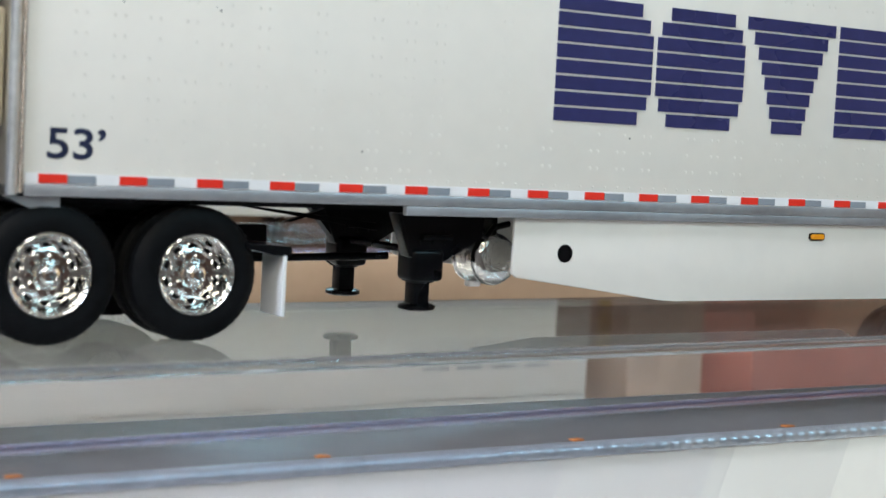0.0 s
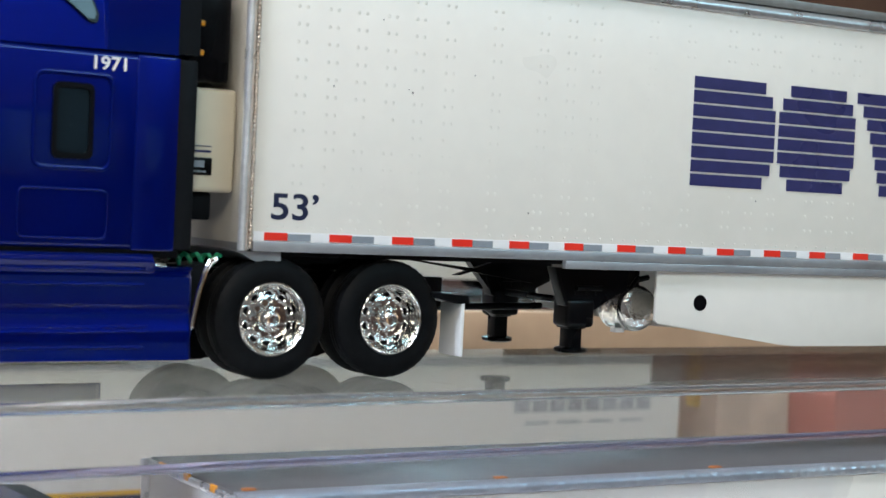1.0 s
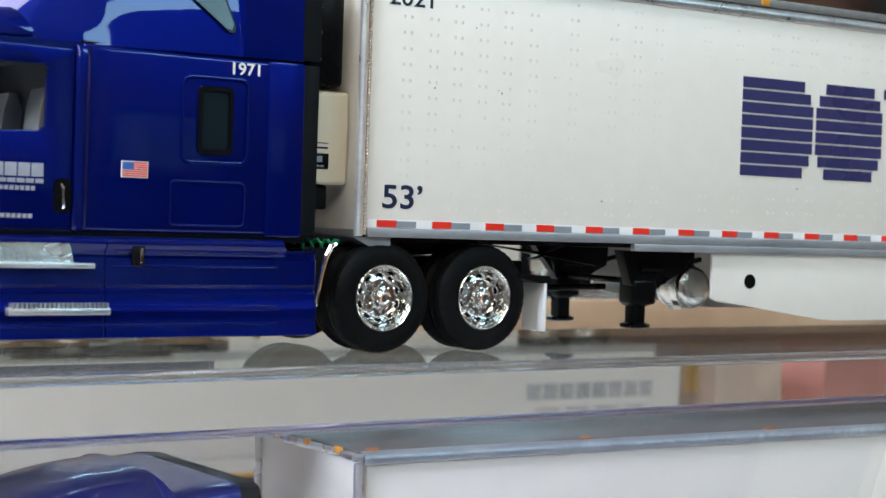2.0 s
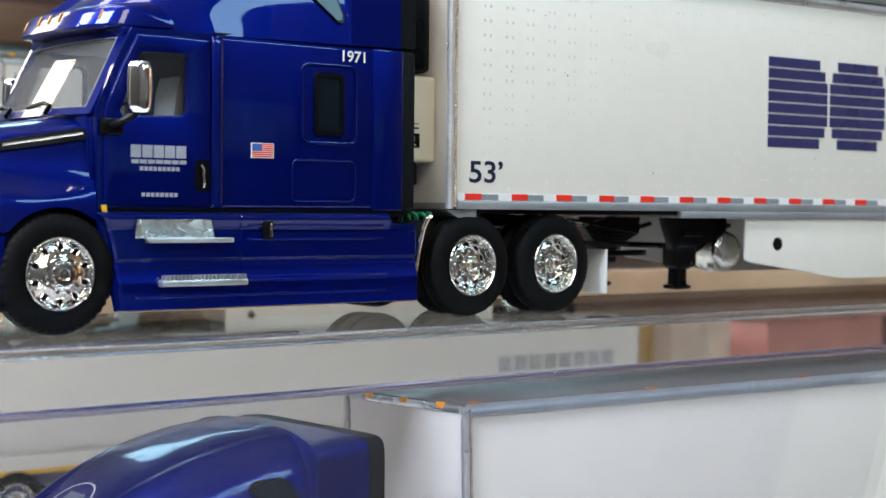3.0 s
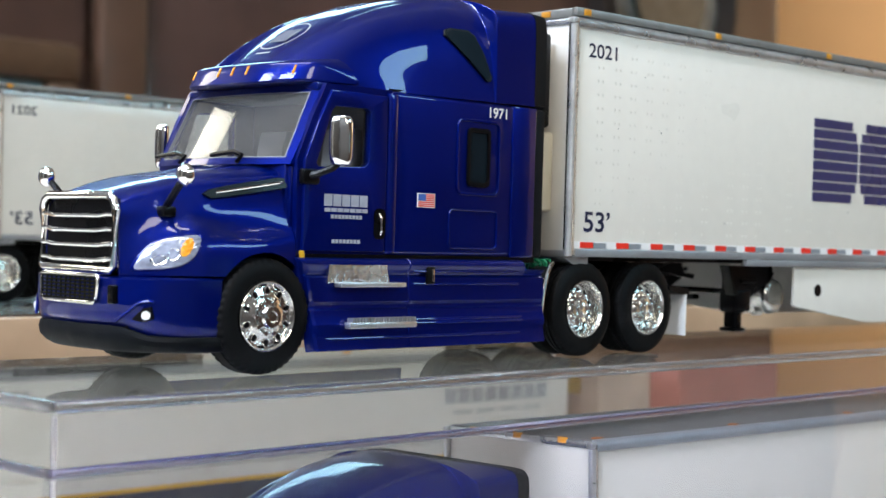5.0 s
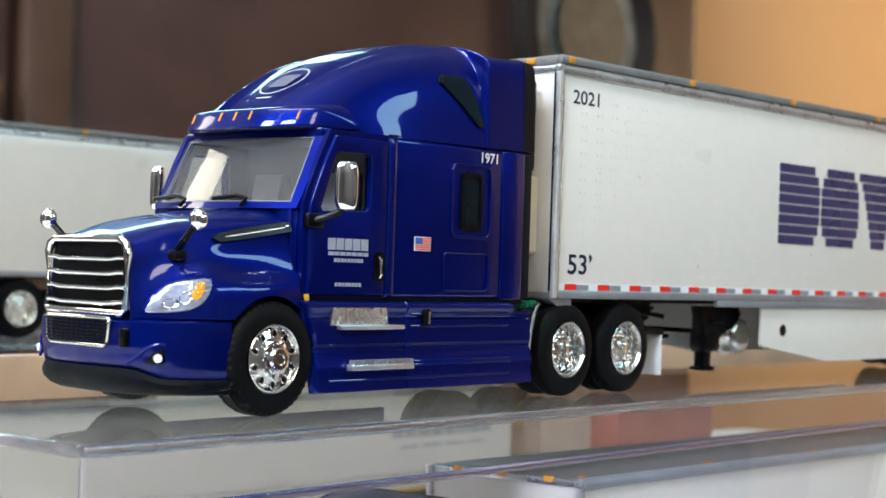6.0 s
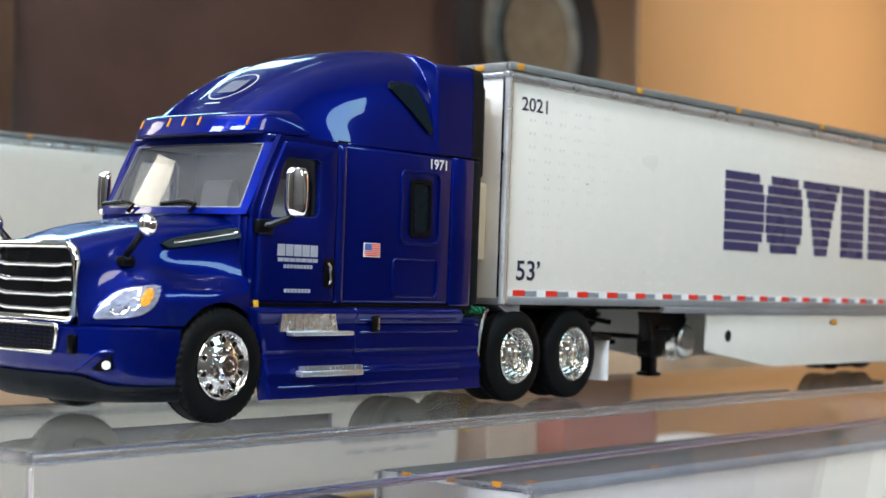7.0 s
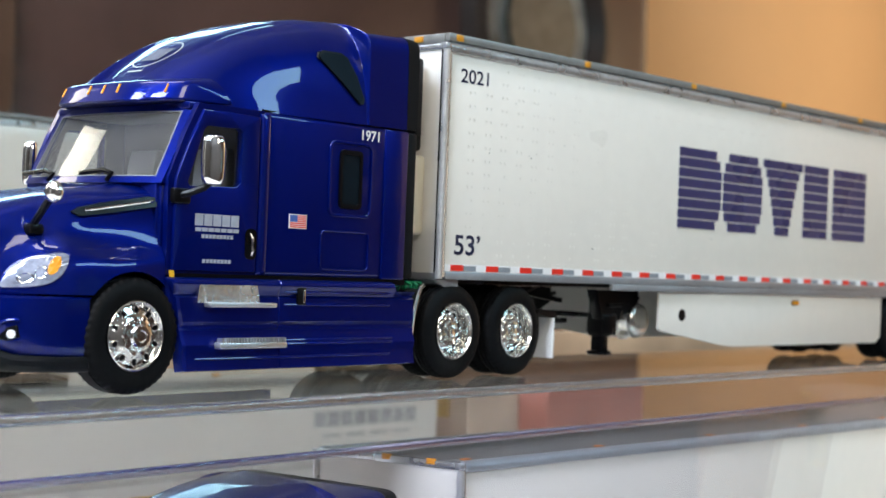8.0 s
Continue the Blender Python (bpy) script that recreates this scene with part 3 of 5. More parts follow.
def visor():
    rings = []
    for i in range(49):
        u = -1 + 2 * i / 48
        back = 0.50 * abs(u) ** 3.5
        dy = C + u * 1.16
        up = 0.03 * abs(u) ** 3
        k = 1 - 0.85 * max(0.0, (abs(u) - 0.86) / 0.14) ** 2
        rings.append([(-4.40 + (x + 4.40) * k + back, dy, 2.95 + (z - 2.95) * k + up) for x, z in ((-4.40, 3.225), (-4.52, 3.212), (-4.61, 3.195), (-4.675, 3.178), (-4.712, 3.163), (-4.732, 3.142), (-4.757, 3.09), (-4.785, 3.03), (-4.806, 2.985), (-4.813, 2.965), (-4.80, 2.947), (-4.76, 2.94), (-4.40, 2.95))])
    return loft(rings)


HX = [-6.54, -6.38, -6.15, -5.9, -5.6, -5.15, -4.9, -4.72]
HOOD = [  # half sections: (offset from the middle, height), from the middle to the lower edge
    [(0, 1.70), (0.35, 1.695), (0.57, 1.65), (0.635, 1.55), (0.655, 1.35), (0.665, 1.15), (0.675, 1.02), (0.68, 0.92)],
    [(0, 1.77), (0.38, 1.765), (0.62, 1.71), (0.70, 1.58), (0.73, 1.38), (0.77, 1.20), (0.81, 1.05), (0.83, 0.92)],
    [(0, 1.845), (0.42, 1.84), (0.69, 1.78), (0.78, 1.62), (0.85, 1.44), (0.95, 1.30), (1.02, 1.10), (1.04, 0.92)],
    [(0, 1.91), (0.46, 1.905), (0.75, 1.84), (0.85, 1.67), (0.95, 1.50), (1.08, 1.37), (1.17, 1.18), (1.19, 0.94)],
    [(0, 1.96), (0.53, 1.955), (0.83, 1.885), (0.93, 1.74), (0.98, 1.54), (1.07, 1.39), (1.20, 1.25), (1.24, 1.08)],
    [(0, 2.03), (0.58, 2.02), (0.90, 1.945), (0.99, 1.83), (1.03, 1.59), (1.10, 1.42), (1.215, 1.27), (1.24, 1.12)],
    [(0, 2.075), (0.61, 2.065), (0.95, 1.985), (1.03, 1.87), (1.065, 1.62), (1.12, 1.43), (1.205, 1.28), (1.225, 1.12)],
    [(0, 2.11), (0.64, 2.10), (0.98, 2.02), (1.06, 1.90), (1.09, 1.65), (1.135, 1.45), (1.195, 1.29), (1.215, 1.10)],
]
HOOD_LINES = [tuple(smoothed(HX, [s[i][c] for s in HOOD]) for c in (0, 1)) for i in range(len(HOOD[0]))]
STEER_X, ARCH = -5.17, 0.645


def hood_half(x):
    pts = [(lerp_table(x, *a), lerp_table(x, *b)) for a, b in HOOD_LINES]
    d = abs(x - STEER_X)
    floor = 0.52 + math.sqrt(max(0.0, ARCH ** 2 - d ** 2)) if d < ARCH else 0.0
    low = max(0.92 if x < -5.7 else 0.60, floor)
    pts[-1] = (pts[-1][0], min(low, 1.30))
    pts[-2] = (pts[-2][0], max(pts[-2][1], low + 0.05))
    return pts


def smooth_half(pts, n=5):
    """A finer, rounded line through the section points."""
    out = []
    p = [Vector((-pts[1][0], pts[1][1]))] + [Vector(q) for q in pts] + [Vector(pts[-1])]
    for i in range(1, len(p) - 2):
        for j in range(n):
            t = j / n
            a, b, c, d = p[i - 1], p[i], p[i + 1], p[i + 2]
            out.append(0.5 * ((2 * b) + (c - a) * t + (2 * a - 5 * b + 4 * c - d) * t * t + (3 * b - a - 3 * c + d) * t ** 3))
    out.append(p[-2])
    return out


def hood():
    rings = []
    for x in np.linspace(-6.54, -4.768, 44):
        h = smooth_half(hood_half(float(x)))
        skin = [(x, C - q.x, q.y) for q in reversed(h)] + [(x, C + q.x, q.y) for q in h[1:]]
        inner = [(x, C + (y - C) * 0.965, z - 0.035 if abs(y - C) < 1.0 else z) for _, y, z in skin]
        rings.append(skin + inner[::-1])
    return loft(rings)


def hood_side(x, z):
    """How far in from the near side the bonnet lies at a height."""
    h = smooth_half(hood_half(x))
    best = min(h, key=lambda q: abs(q.y - z))
    return C - best.x


BUMP_U = [0.0, 0.28, 0.42, 0.52, 0.60, 0.67, 0.74, 0.81, 0.88, 1.0]
BUMP_X = [-6.67, -6.655, -6.615, -6.55, -6.465, -6.37, -6.25, -6.12, -5.97, -5.72]
BUMP_Y = [0.0, 0.45, 0.65, 0.79, 0.91, 1.01, 1.09, 1.15, 1.195, 1.225]


def bumper(zs, outs, mate, parent, name, label=""):
    """Wraps round the nose; each height has its own set-back."""
    rings = []
    for z, o in zip(zs, outs):
        ring = []
        for i in range(49):
            u = -1 + 2 * i / 48
            a = abs(u)
            x = lerp_table(a, BUMP_U, BUMP_X)
            y = lerp_table(a, BUMP_U, BUMP_Y)
            s = min(1.0, max(0.0, (a - 0.45) / 0.25))
            low = max(0.0, min(1.0, (0.80 - z) / 0.36)) * (1.0 if z > 0.395 else max(0.0, (z - 0.16) / 0.24))
            ring.append((x + o, C + math.copysign(y - o * 0.5, u), z - 0.10 * s * s * (3 - 2 * s) * low))
        rings.append(ring + [(x + 0.05, C + (y - C) * 0.955, z) for x, y, z in reversed(ring)])
    bm = loft(rings)
    return part(name, bm, mate, parent, label)


def both(parent, name, make, mate, label=""):
    """The same part on the near side and, mirrored, on the far side."""
    made = []
    for far in (False, True):
        bm = make()
        if far:
            for v in bm.verts:
                v.co.y = W - v.co.y
        made.append(part(name, bm, mate, parent, label))
    return made


def bars(x0, x1, z0, z1, y, n, gap=0.3):
    bm = bmesh.new()
    w = (x1 - x0) / (n + (n - 1) * gap)
    for i in range(n):
        xa = x0 + i * w * (1 + gap)
        box(xa, xa + w, y - 0.006, y, z0, z1, bm=bm)
    return bm


def tractor(name, label, decals=True):
    root = tagged(new(name), label, "model lorry", "model lorries in the display")
    # cab and sleeper shell
    part("sleeper", box(-3.46, -1.06, 0.0, W, 1.14, 2.965, 0.07, seg=3), BLUE, root, "glossy dark blue sleeper cab")
    part("roof_fairing", fairing(), BLUE, root, "glossy dark blue domed roof fairing", sharp=24)
    part("sun_visor", visor(), BLUE, root, sharp=50)
    part("cab_floor", box(-4.78, -3.40, 0.05, W - 0.05, 1.14, 1.22), BLUE, root)
    part("cab_roof", box(-4.45, -3.40, 0.10, W - 0.10, 2.88, 2.965, 0.02), BLUE, root)
    part("cab_front", box(-4.80, -4.75, 0.085, W - 0.085, 1.15, 2.06, 0.01), BLUE, root)
    part("cowl", box(-4.84, -4.62, 0.12, W - 0.12, 1.2, 2.12, 0.05), BLUE, root)
    outer = [(-4.755, 1.14), (-3.44, 1.14), (-3.44, 2.10), (-3.44, 2.955), (-4.00, 2.955), (-4.39, 2.95), (-4.57, 2.60), (-4.77, 2.14)]
    inner = [(-4.52, 2.05), (-3.83, 2.08), (-3.77, 2.14), (-3.765, 2.70), (-3.81, 2.745), (-4.29, 2.735), (-4.35, 2.68), (-4.55, 2.10)]
    both(root, "cab_side", lambda: frame_panel(outer, inner, 0.02, 0.09), BLUE)
    douter = [(-4.70, 1.19), (-3.53, 1.19), (-3.53, 2.10), (-3.53, 2.88), (-4.00, 2.89), (-4.34, 2.885), (-4.51, 2.56), (-4.69, 2.14)]
    dinner = [(-4.50, 2.07), (-3.85, 2.10), (-3.79, 2.15), (-3.785, 2.69), (-3.83, 2.725), (-4.28, 2.715), (-4.33, 2.67), (-4.53, 2.11)]

    def door_panel():
        bm = frame_panel(douter, dinner, -0.018, 0.03)
        bmesh.ops.bevel(bm, geom=[e for e in bm.edges if all(v.co.y < 0 for v in e.verts)], offset=0.012, segments=2, profile=0.5, affect="EDGES")
        return bm
    for i, d in enumerate(both(root, "door", door_panel, BLUE, "glossy dark blue cab door")):
        far = i == 1
        yy = (lambda v: W - v) if far else (lambda v: v)
        part("door_window", prism(dinner, yy(0.045), yy(0.065)), GLASS, d, "clear grey side window")
        part("handle_recess", prism(round_poly(-3.70, -3.53, 1.33, 1.66, 0.06), yy(-0.024), yy(0.0)), BLACK, d, "black door handle recess")
        part("handle", ring_tube([(-3.60, yy(-0.018), 1.38), (-3.605, yy(-0.045), 1.42), (-3.615, yy(-0.045), 1.56), (-3.625, yy(-0.018), 1.60)], 0.018), CHROME, d, "slim chrome door handle")
    def pillar():
        rings = []
        for z in (1.17, 1.20, 1.6, 2.0, 2.4, 2.86, 2.92):
            k = 0.4 if z in (1.17, 2.92) else 1.0
            rings.append([(-3.44 + 0.075 * math.cos(a), 0.004 - 0.042 * k * math.sin(a), z) for a in [math.pi * j / 10 for j in range(11)]] + [(-3.515, 0.04, z), (-3.365, 0.04, z)])
        return loft(rings)
    both(root, "pillar", pillar, BLUE)
    # windscreen in its frame, bowed forwards
    def bow(bm, dx=0.0):
        for v in bm.verts:
            u = (v.co.y - C) / 1.15
            v.co.x = -4.82 + 0.42 * (v.co.z - 2.10) / 0.80 - 0.16 * (1 - u * u) + v.co.x + dx
        return bm
    def ws_ring(o, i, t):
        bm = bmesh.new()
        lo = [[bm.verts.new((x, y, z)) for y, z in pts] for x in (0.0, t) for pts in (o, i)]
        n = len(o)
        for k in range(n):
            j = (k + 1) % n
            bm.faces.new((lo[0][k], lo[0][j], lo[1][j], lo[1][k]))
            bm.faces.new((lo[2][j], lo[2][k], lo[3][k], lo[3][j]))
            bm.faces.new((lo[0][j], lo[0][k], lo[2][k], lo[2][j]))
            bm.faces.new((lo[1][k], lo[1][j], lo[3][j], lo[3][k]))
        return bm
    ys = [0.06, 0.45, 0.84, C, W - 0.84, W - 0.45, W - 0.06]
    yi = [0.155, 0.50, 0.86, C, W - 0.86, W - 0.50, W - 0.155]
    yt = [0.20, 0.53, 0.87, C, W - 0.87, W - 0.53, W - 0.20]
    o = [(y, 2.08) for y in ys] + [(y, 2.93) for y in reversed(ys)]
    i2 = [(y, 2.15) for y in yi] + [(y, 2.865) for y in reversed(yt)]
    part("windscreen_frame", bow(ws_ring(o, i2, 0.07)), BLUE, root)
    seal = [(y + math.copysign(0.014, C - y) if abs(y - C) > 0.1 else y, z + (0.012 if z < 2.5 else -0.012)) for y, z in i2]
    part("windscreen_seal", bow(ws_ring([(y, z) for y, z in i2], seal, 0.05), -0.004), mat("pale_clear_plastic", (0.20, 0.21, 0.24), 0.2, vary=0.05), root, "pale clear plastic windscreen edge")
    gl = bmesh.new()
    for k in range(28):
        ua, ub = -1 + k / 14, -1 + (k + 1) / 14
        for q in (0.030, 0.045):
            for za, zb in ((2.15, 2.40), (2.40, 2.64), (2.64, 2.865)):
                half = lambda z: C - 0.155 - 0.045 * (z - 2.15) / 0.715
                gl.faces.new([gl.verts.new((q, C + u * half(z), z)) for u, z in ((ua, za), (ub, za), (ub, zb), (ua, zb))])
    bmesh.ops.remove_doubles(gl, verts=gl.verts, dist=0.001)
    part("windscreen", bow(gl), SCREEN, root, "clear curved windscreen")
    # interior
    touter = [(-4.66, 1.25), (-3.50, 1.25), (-3.50, 2.10), (-3.50, 2.86), (-4.00, 2.86), (-4.32, 2.85), (-4.48, 2.58), (-4.66, 2.14)]
    both(root, "door_trim", lambda: frame_panel(touter, inner, 0.094, 0.115), mat("dark_door_trim", (0.07, 0.072, 0.08), 0.5, vary=0.05), "dark grey inner door trim")
    part("dashboard", box(-4.62, -4.30, 0.14, W - 0.14, 1.7, 2.10, 0.05), SEAT, root, "grey dashboard")
    part("rear_trim", box(-3.50, -3.47, 0.12, W - 0.12, 1.25, 2.86), mat("dark_grey_trim", (0.20, 0.20, 0.205), 0.6), root)
    part("headlining", box(-4.36, -3.48, 0.14, W - 0.14, 2.862, 2.876), mat("grey_headlining", (0.40, 0.40, 0.39), 0.7), root)
    for sy in (0.30, 1.45):
        part("driver_seat", box(-4.05, -3.60, sy, sy + 0.62, 1.55, 1.80, 0.06), SEAT, root)
        part("seat_back", prism([(-3.78, 1.75), (-3.55, 1.75), (-3.50, 2.36), (-3.56, 2.54), (-3.66, 2.54), (-3.70, 2.36)], sy + 0.08, sy + 0.54, r=0.02), SEAT, root, "light grey seat back")
    sw = bmesh.new()
    ring = [(-4.22 + 0.10 * math.sin(a) * 0.6, 0.62 + 0.20 * math.cos(a), 2.08 + 0.20 * math.sin(a) * 0.8) for a in [2 * math.pi * k / 20 for k in range(21)]]
    part("steering_wheel", ring_tube(ring, 0.018, 6, sw), MATT, root)
    # rear extenders
    part("rear_extender", box(-1.06, -0.87, 0.0, 0.10, 1.16, 2.94, 0.03), MATT, root, "matt black side extender")
    part("rear_extender", box(-1.06, -0.87, W - 0.10, W, 1.16, 2.94, 0.03), MATT, root)
    ext = []
    for x, s in ((-1.08, 1.0), (-0.86, 0.985)):
        h, n, b, t = FAIR_H[-1] * s, 16.0, 2.985, FAIR_Z[-1] + 0.004 - (1 - s) * 0.8
        outer_rim = [(x, C - h * math.copysign(abs(math.cos(a)) ** (2 / n), math.cos(a)), b + (t - b) * abs(math.sin(a)) ** (2 / n)) for a in [math.pi * k / 40 for k in range(41)]]
        ext.append(outer_rim + [(x, C + (y - C) * 0.93, 2.985 + (z - 2.985) * 0.92) for x, y, z in reversed(outer_rim)])
    eb = loft(ext)
    part("roof_extender", eb, MATT, root, "matt black rear rim of the roof fairing")
    # fairing side windows, visor lamps
    rw = [(-2.53, 3.67), (-2.50, 3.735), (-2.42, 3.765), (-2.14, 3.77), (-2.05, 3.72), (-1.94, 3.52), (-1.85, 3.26), (-1.87, 3.20), (-1.93, 3.20), (-2.18, 3.40)]
    def roof_window(grow=1.0, t=0.012):
        cx, cz = -2.2, 3.5
        pts = [(cx + (x - cx) * grow, cz + (z - cz) * grow) for x, z in rw]
        return loft([[(x, fairing_inset(x, z) - t, z) for x, z in pts], [(x, fairing_inset(x, z) + 0.03, z) for x, z in pts]])
    both(root, "roof_window", lambda: roof_window(0.93, 0.036), DARKGLASS, "smoked corner window")
    both(root, "roof_window_seal", lambda: roof_window(1.02, 0.03), BLACK)
    for dy in (-0.88, -0.32, -0.08, 0.16, 0.72):
        back = 0.50 * (abs(dy) / 1.16) ** 3.5
        part("marker_lamp", prism([(-4.765 + back, 3.045), (-4.715 + back, 3.14), (-4.744 + back, 3.145), (-4.792 + back, 3.05)], C + dy - 0.010, C + dy + 0.010), AMBER, root, "amber marker lamp")
    # bonnet
    part("bonnet", hood(), BLUE, root, "glossy dark blue sloping bonnet with fenders", sharp=38)
    both(root, "bonnet_vent", lambda: loft([[(x, hood_side(min(-4.75, x), z) - t, z) for x, z in ((-5.74, 1.735), (-5.68, 1.695), (-5.40, 1.735), (-4.82, 1.835), (-4.80, 1.93), (-4.90, 1.935), (-5.40, 1.845), (-5.66, 1.785))] for t in (0.045, -0.05)]), BLACK, "black side vent")
    both(root, "vent_strip", lambda: ring_tube([(x, hood_side(x, z) - 0.05, z) for x, z in ((-5.62, 1.755), (-5.25, 1.82), (-4.86, 1.89))], 0.014, 6), CHROME, "chrome strip")
    LAMP = [(-6.45, 0.985), (-6.34, 0.975), (-6.20, 0.99), (-6.08, 1.03), (-5.99, 1.11), (-5.93, 1.22), (-5.91, 1.305), (-5.95, 1.325), (-6.04, 1.315), (-6.18, 1.285), (-6.30, 1.22), (-6.39, 1.11)]
    def blister(pts, steps):
        """A bulge over an outline laid on the bonnet; steps of (share of the outline, how far proud)."""
        cx, cz = sum(p[0] for p in pts) / len(pts), sum(p[1] for p in pts) / len(pts)
        n = len(pts)
        fine = []
        for i in range(n):
            a, b, c, d = (Vector(pts[(i + k) % n]) for k in (-1, 0, 1, 2))
            for t in (0.0, 0.25, 0.5, 0.75):
                fine.append(0.5 * ((2 * b) + (c - a) * t + (2 * a - 5 * b + 4 * c - d) * t * t + (3 * b - a - 3 * c + d) * t ** 3))
        rings = []
        for k, out in steps:
            rings.append([(cx + (p.x - cx) * k, hood_side(max(-6.53, min(-4.78, cx + (p.x - cx) * k)), cz + (p.y - cz) * k) - out, cz + (p.y - cz) * k) for p in fine])
        return loft(rings)
    both(root, "headlamp_rim", lambda: blister(LAMP, ((1.07, -0.03), (1.06, 0.012), (1.0, 0.018), (0.96, 0.006))), BLUE)
    hl = both(root, "headlamp", lambda: blister(LAMP, ((1.0, -0.02), (0.99, 0.016), (0.92, 0.030), (0.7, 0.040), (0.4, 0.044), (0.08, 0.045))), LENS, "clear almond-shaped headlamp")
    for i, h in enumerate(hl):
        m = (lambda bm: bm) if i == 0 else (lambda bm: ([setattr(v.co, "y", W - v.co.y) for v in bm.verts], bm)[1])
        cell = lambda x, z, rx, rz, tilt: [(x + rx * math.cos(a) + tilt * rz * math.sin(a), z + rz * math.sin(a)) for a in [2 * math.pi * k / 10 for k in range(10)]]
        part("indicator", m(blister(cell(-6.055, 1.20, 0.045, 0.095, 0.45), ((1.0, 0.02), (0.96, 0.052), (0.5, 0.056), (0.1, 0.057)))), AMBER, h, "amber indicator")
        for x, z, rx, rz in ((-6.28, 1.07, 0.06, 0.05), (-6.165, 1.13, 0.045, 0.065)):
            part("lamp_bowl", m(blister(cell(x, z, rx, rz, 0.3), ((1.0, 0.02), (0.97, 0.050), (0.75, 0.040), (0.1, 0.036)))), CHROME, h, "chrome lamp bowl")
    # grille
    gx = lambda z: -6.63 - 0.02 * (1.68 - z)
    fr = bmesh.new()
    def rim_bar(hw_t, hw_b, zt, zb, x0, r, bm, ch=1.0):
        o = [(C - hw_t, zt - 0.14 * ch), (C - hw_t + 0.03 * ch, zt - 0.05 * ch), (C - hw_t + 0.12 * ch, zt), (C + hw_t - 0.12 * ch, zt), (C + hw_t - 0.03 * ch, zt - 0.05 * ch), (C + hw_t, zt - 0.14 * ch), (C + hw_b, zb + 0.04), (C + hw_b - 0.05, zb), (C - hw_b + 0.05, zb), (C - hw_b, zb + 0.04), (C - hw_t, zt - 0.14 * ch), (C - hw_t + 0.01, zt - 0.11 * ch)]
        return ring_tube([(x0, y, z) for y, z in o], r, 10, bm)
    part("grille_surround", rim_bar(0.655, 0.645, 1.69, 0.955, -6.585, 0.044, fr), CHROME, root, "chrome grille surround", sharp=60)
    part("grille_mesh", box(-6.54, -6.52, C - 0.63, C + 0.63, 0.95, 1.66), BLACK, root)
    for k, z in enumerate((1.50, 1.355, 1.21, 1.065)):
        hw = 0.625
        rings = []
        for y in np.linspace(-hw, hw, 13):
            d = 0.03 if abs(y) < 0.42 else 0.0
            rings.append([(-6.595 - 0.024 * math.cos(a) - (0.012 if d else 0.0), C + y, z - d * 0.5 + 0.025 * math.sin(a)) for a in [2 * math.pi * j / 10 for j in range(10)]])
        part("grille_bar", loft(rings), CHROME, root, "chrome grille bar")
    part("lower_grille_surround", rim_bar(0.515, 0.485, 0.905, 0.635, -6.675, 0.020, bmesh.new(), 0.3), CHROME, root, sharp=60)
    lm = bmesh.new()
    for k in range(7):
        box(-6.695, -6.675, C - 0.50, C + 0.50, 0.655 + k * 0.036, 0.672 + k * 0.036, bm=lm)
    for k in range(12):
        yy0 = C - 0.48 + k * 0.0865
        box(-6.692, -6.677, yy0, yy0 + 0.012, 0.65, 0.90, bm=lm)
    part("lower_grille_mesh", lm, MATT, root)
    part("bumper_core", box(-6.50, -5.85, 0.45, W - 0.45, 0.30, 0.88), BLACK, root)
    bumper([0.90, 0.88, 0.70, 0.52, 0.44, 0.40], [0.05, 0.005, 0.0, 0.02, 0.05, 0.09], BLUE, root, "bumper", "glossy dark blue wrap-round bumper")
    bumper([0.42, 0.36, 0.28, 0.20, 0.16], [0.03, 0.015, 0.03, 0.09, 0.16], MATT, root, "air_dam", "matt black lower air dam")
    both(root, "fog_lamp_recess", lambda: loft([[(x + d, y, z) for x, y, z in ((-6.50, 0.36, 0.49), (-6.44, 0.27, 0.60), (-6.385, 0.22, 0.62), (-6.375, 0.215, 0.50), (-6.44, 0.28, 0.47))] for d in (-0.014, 0.04)]), BLACK)
    both(root, "bumper_crease", lambda: ring_tube([(-6.60, 0.50, 0.47), (-6.535, 0.41, 0.555), (-6.47, 0.315, 0.655), (-6.40, 0.225, 0.675), (-6.375, 0.200, 0.665)], 0.016, 8), BLUE)
    both(root, "fog_lamp", lambda: cyl((-6.445, 0.225, 0.535), (-6.40, 0.285, 0.535), 0.043, seg=16), INKWHITE, "round white fog lamp")
    part("tow_hatch", box(-6.645, -6.56, 0.50, 0.60, 0.63, 0.82, 0.02), BLACK, root)
    # chassis fairings with steps
    def skirt():
        prof = [(-0.02, 1.12), (-0.065, 1.095), (-0.085, 1.06), (-0.08, 1.03), (-0.035, 0.965), (-0.03, 0.94), (-0.055, 0.915), (-0.06, 0.66), (-0.035, 0.62), (-0.04, 0.59), (-0.062, 0.57), (-0.066, 0.50), (-0.092, 0.43), (-0.098, 0.40), (-0.08, 0.345), (-0.08, 0.30), (-0.105, 0.15), (0.0, 0.13), (0.0, 1.12)]
        rings = []
        stations = [-4.56, -4.55, -4.52, -4.48, -4.40, -4.30, -4.22, -4.15, -4.0, -3.7, -3.4, -3.23, -3.21, -3.199, -3.191, -3.179, -3.171, -3.16, -3.14, -2.9, -2.5, -2.0, -1.6, -1.30, -1.27, -1.255, -1.24, -1.20, -1.0, -0.90, -0.875, -0.86]
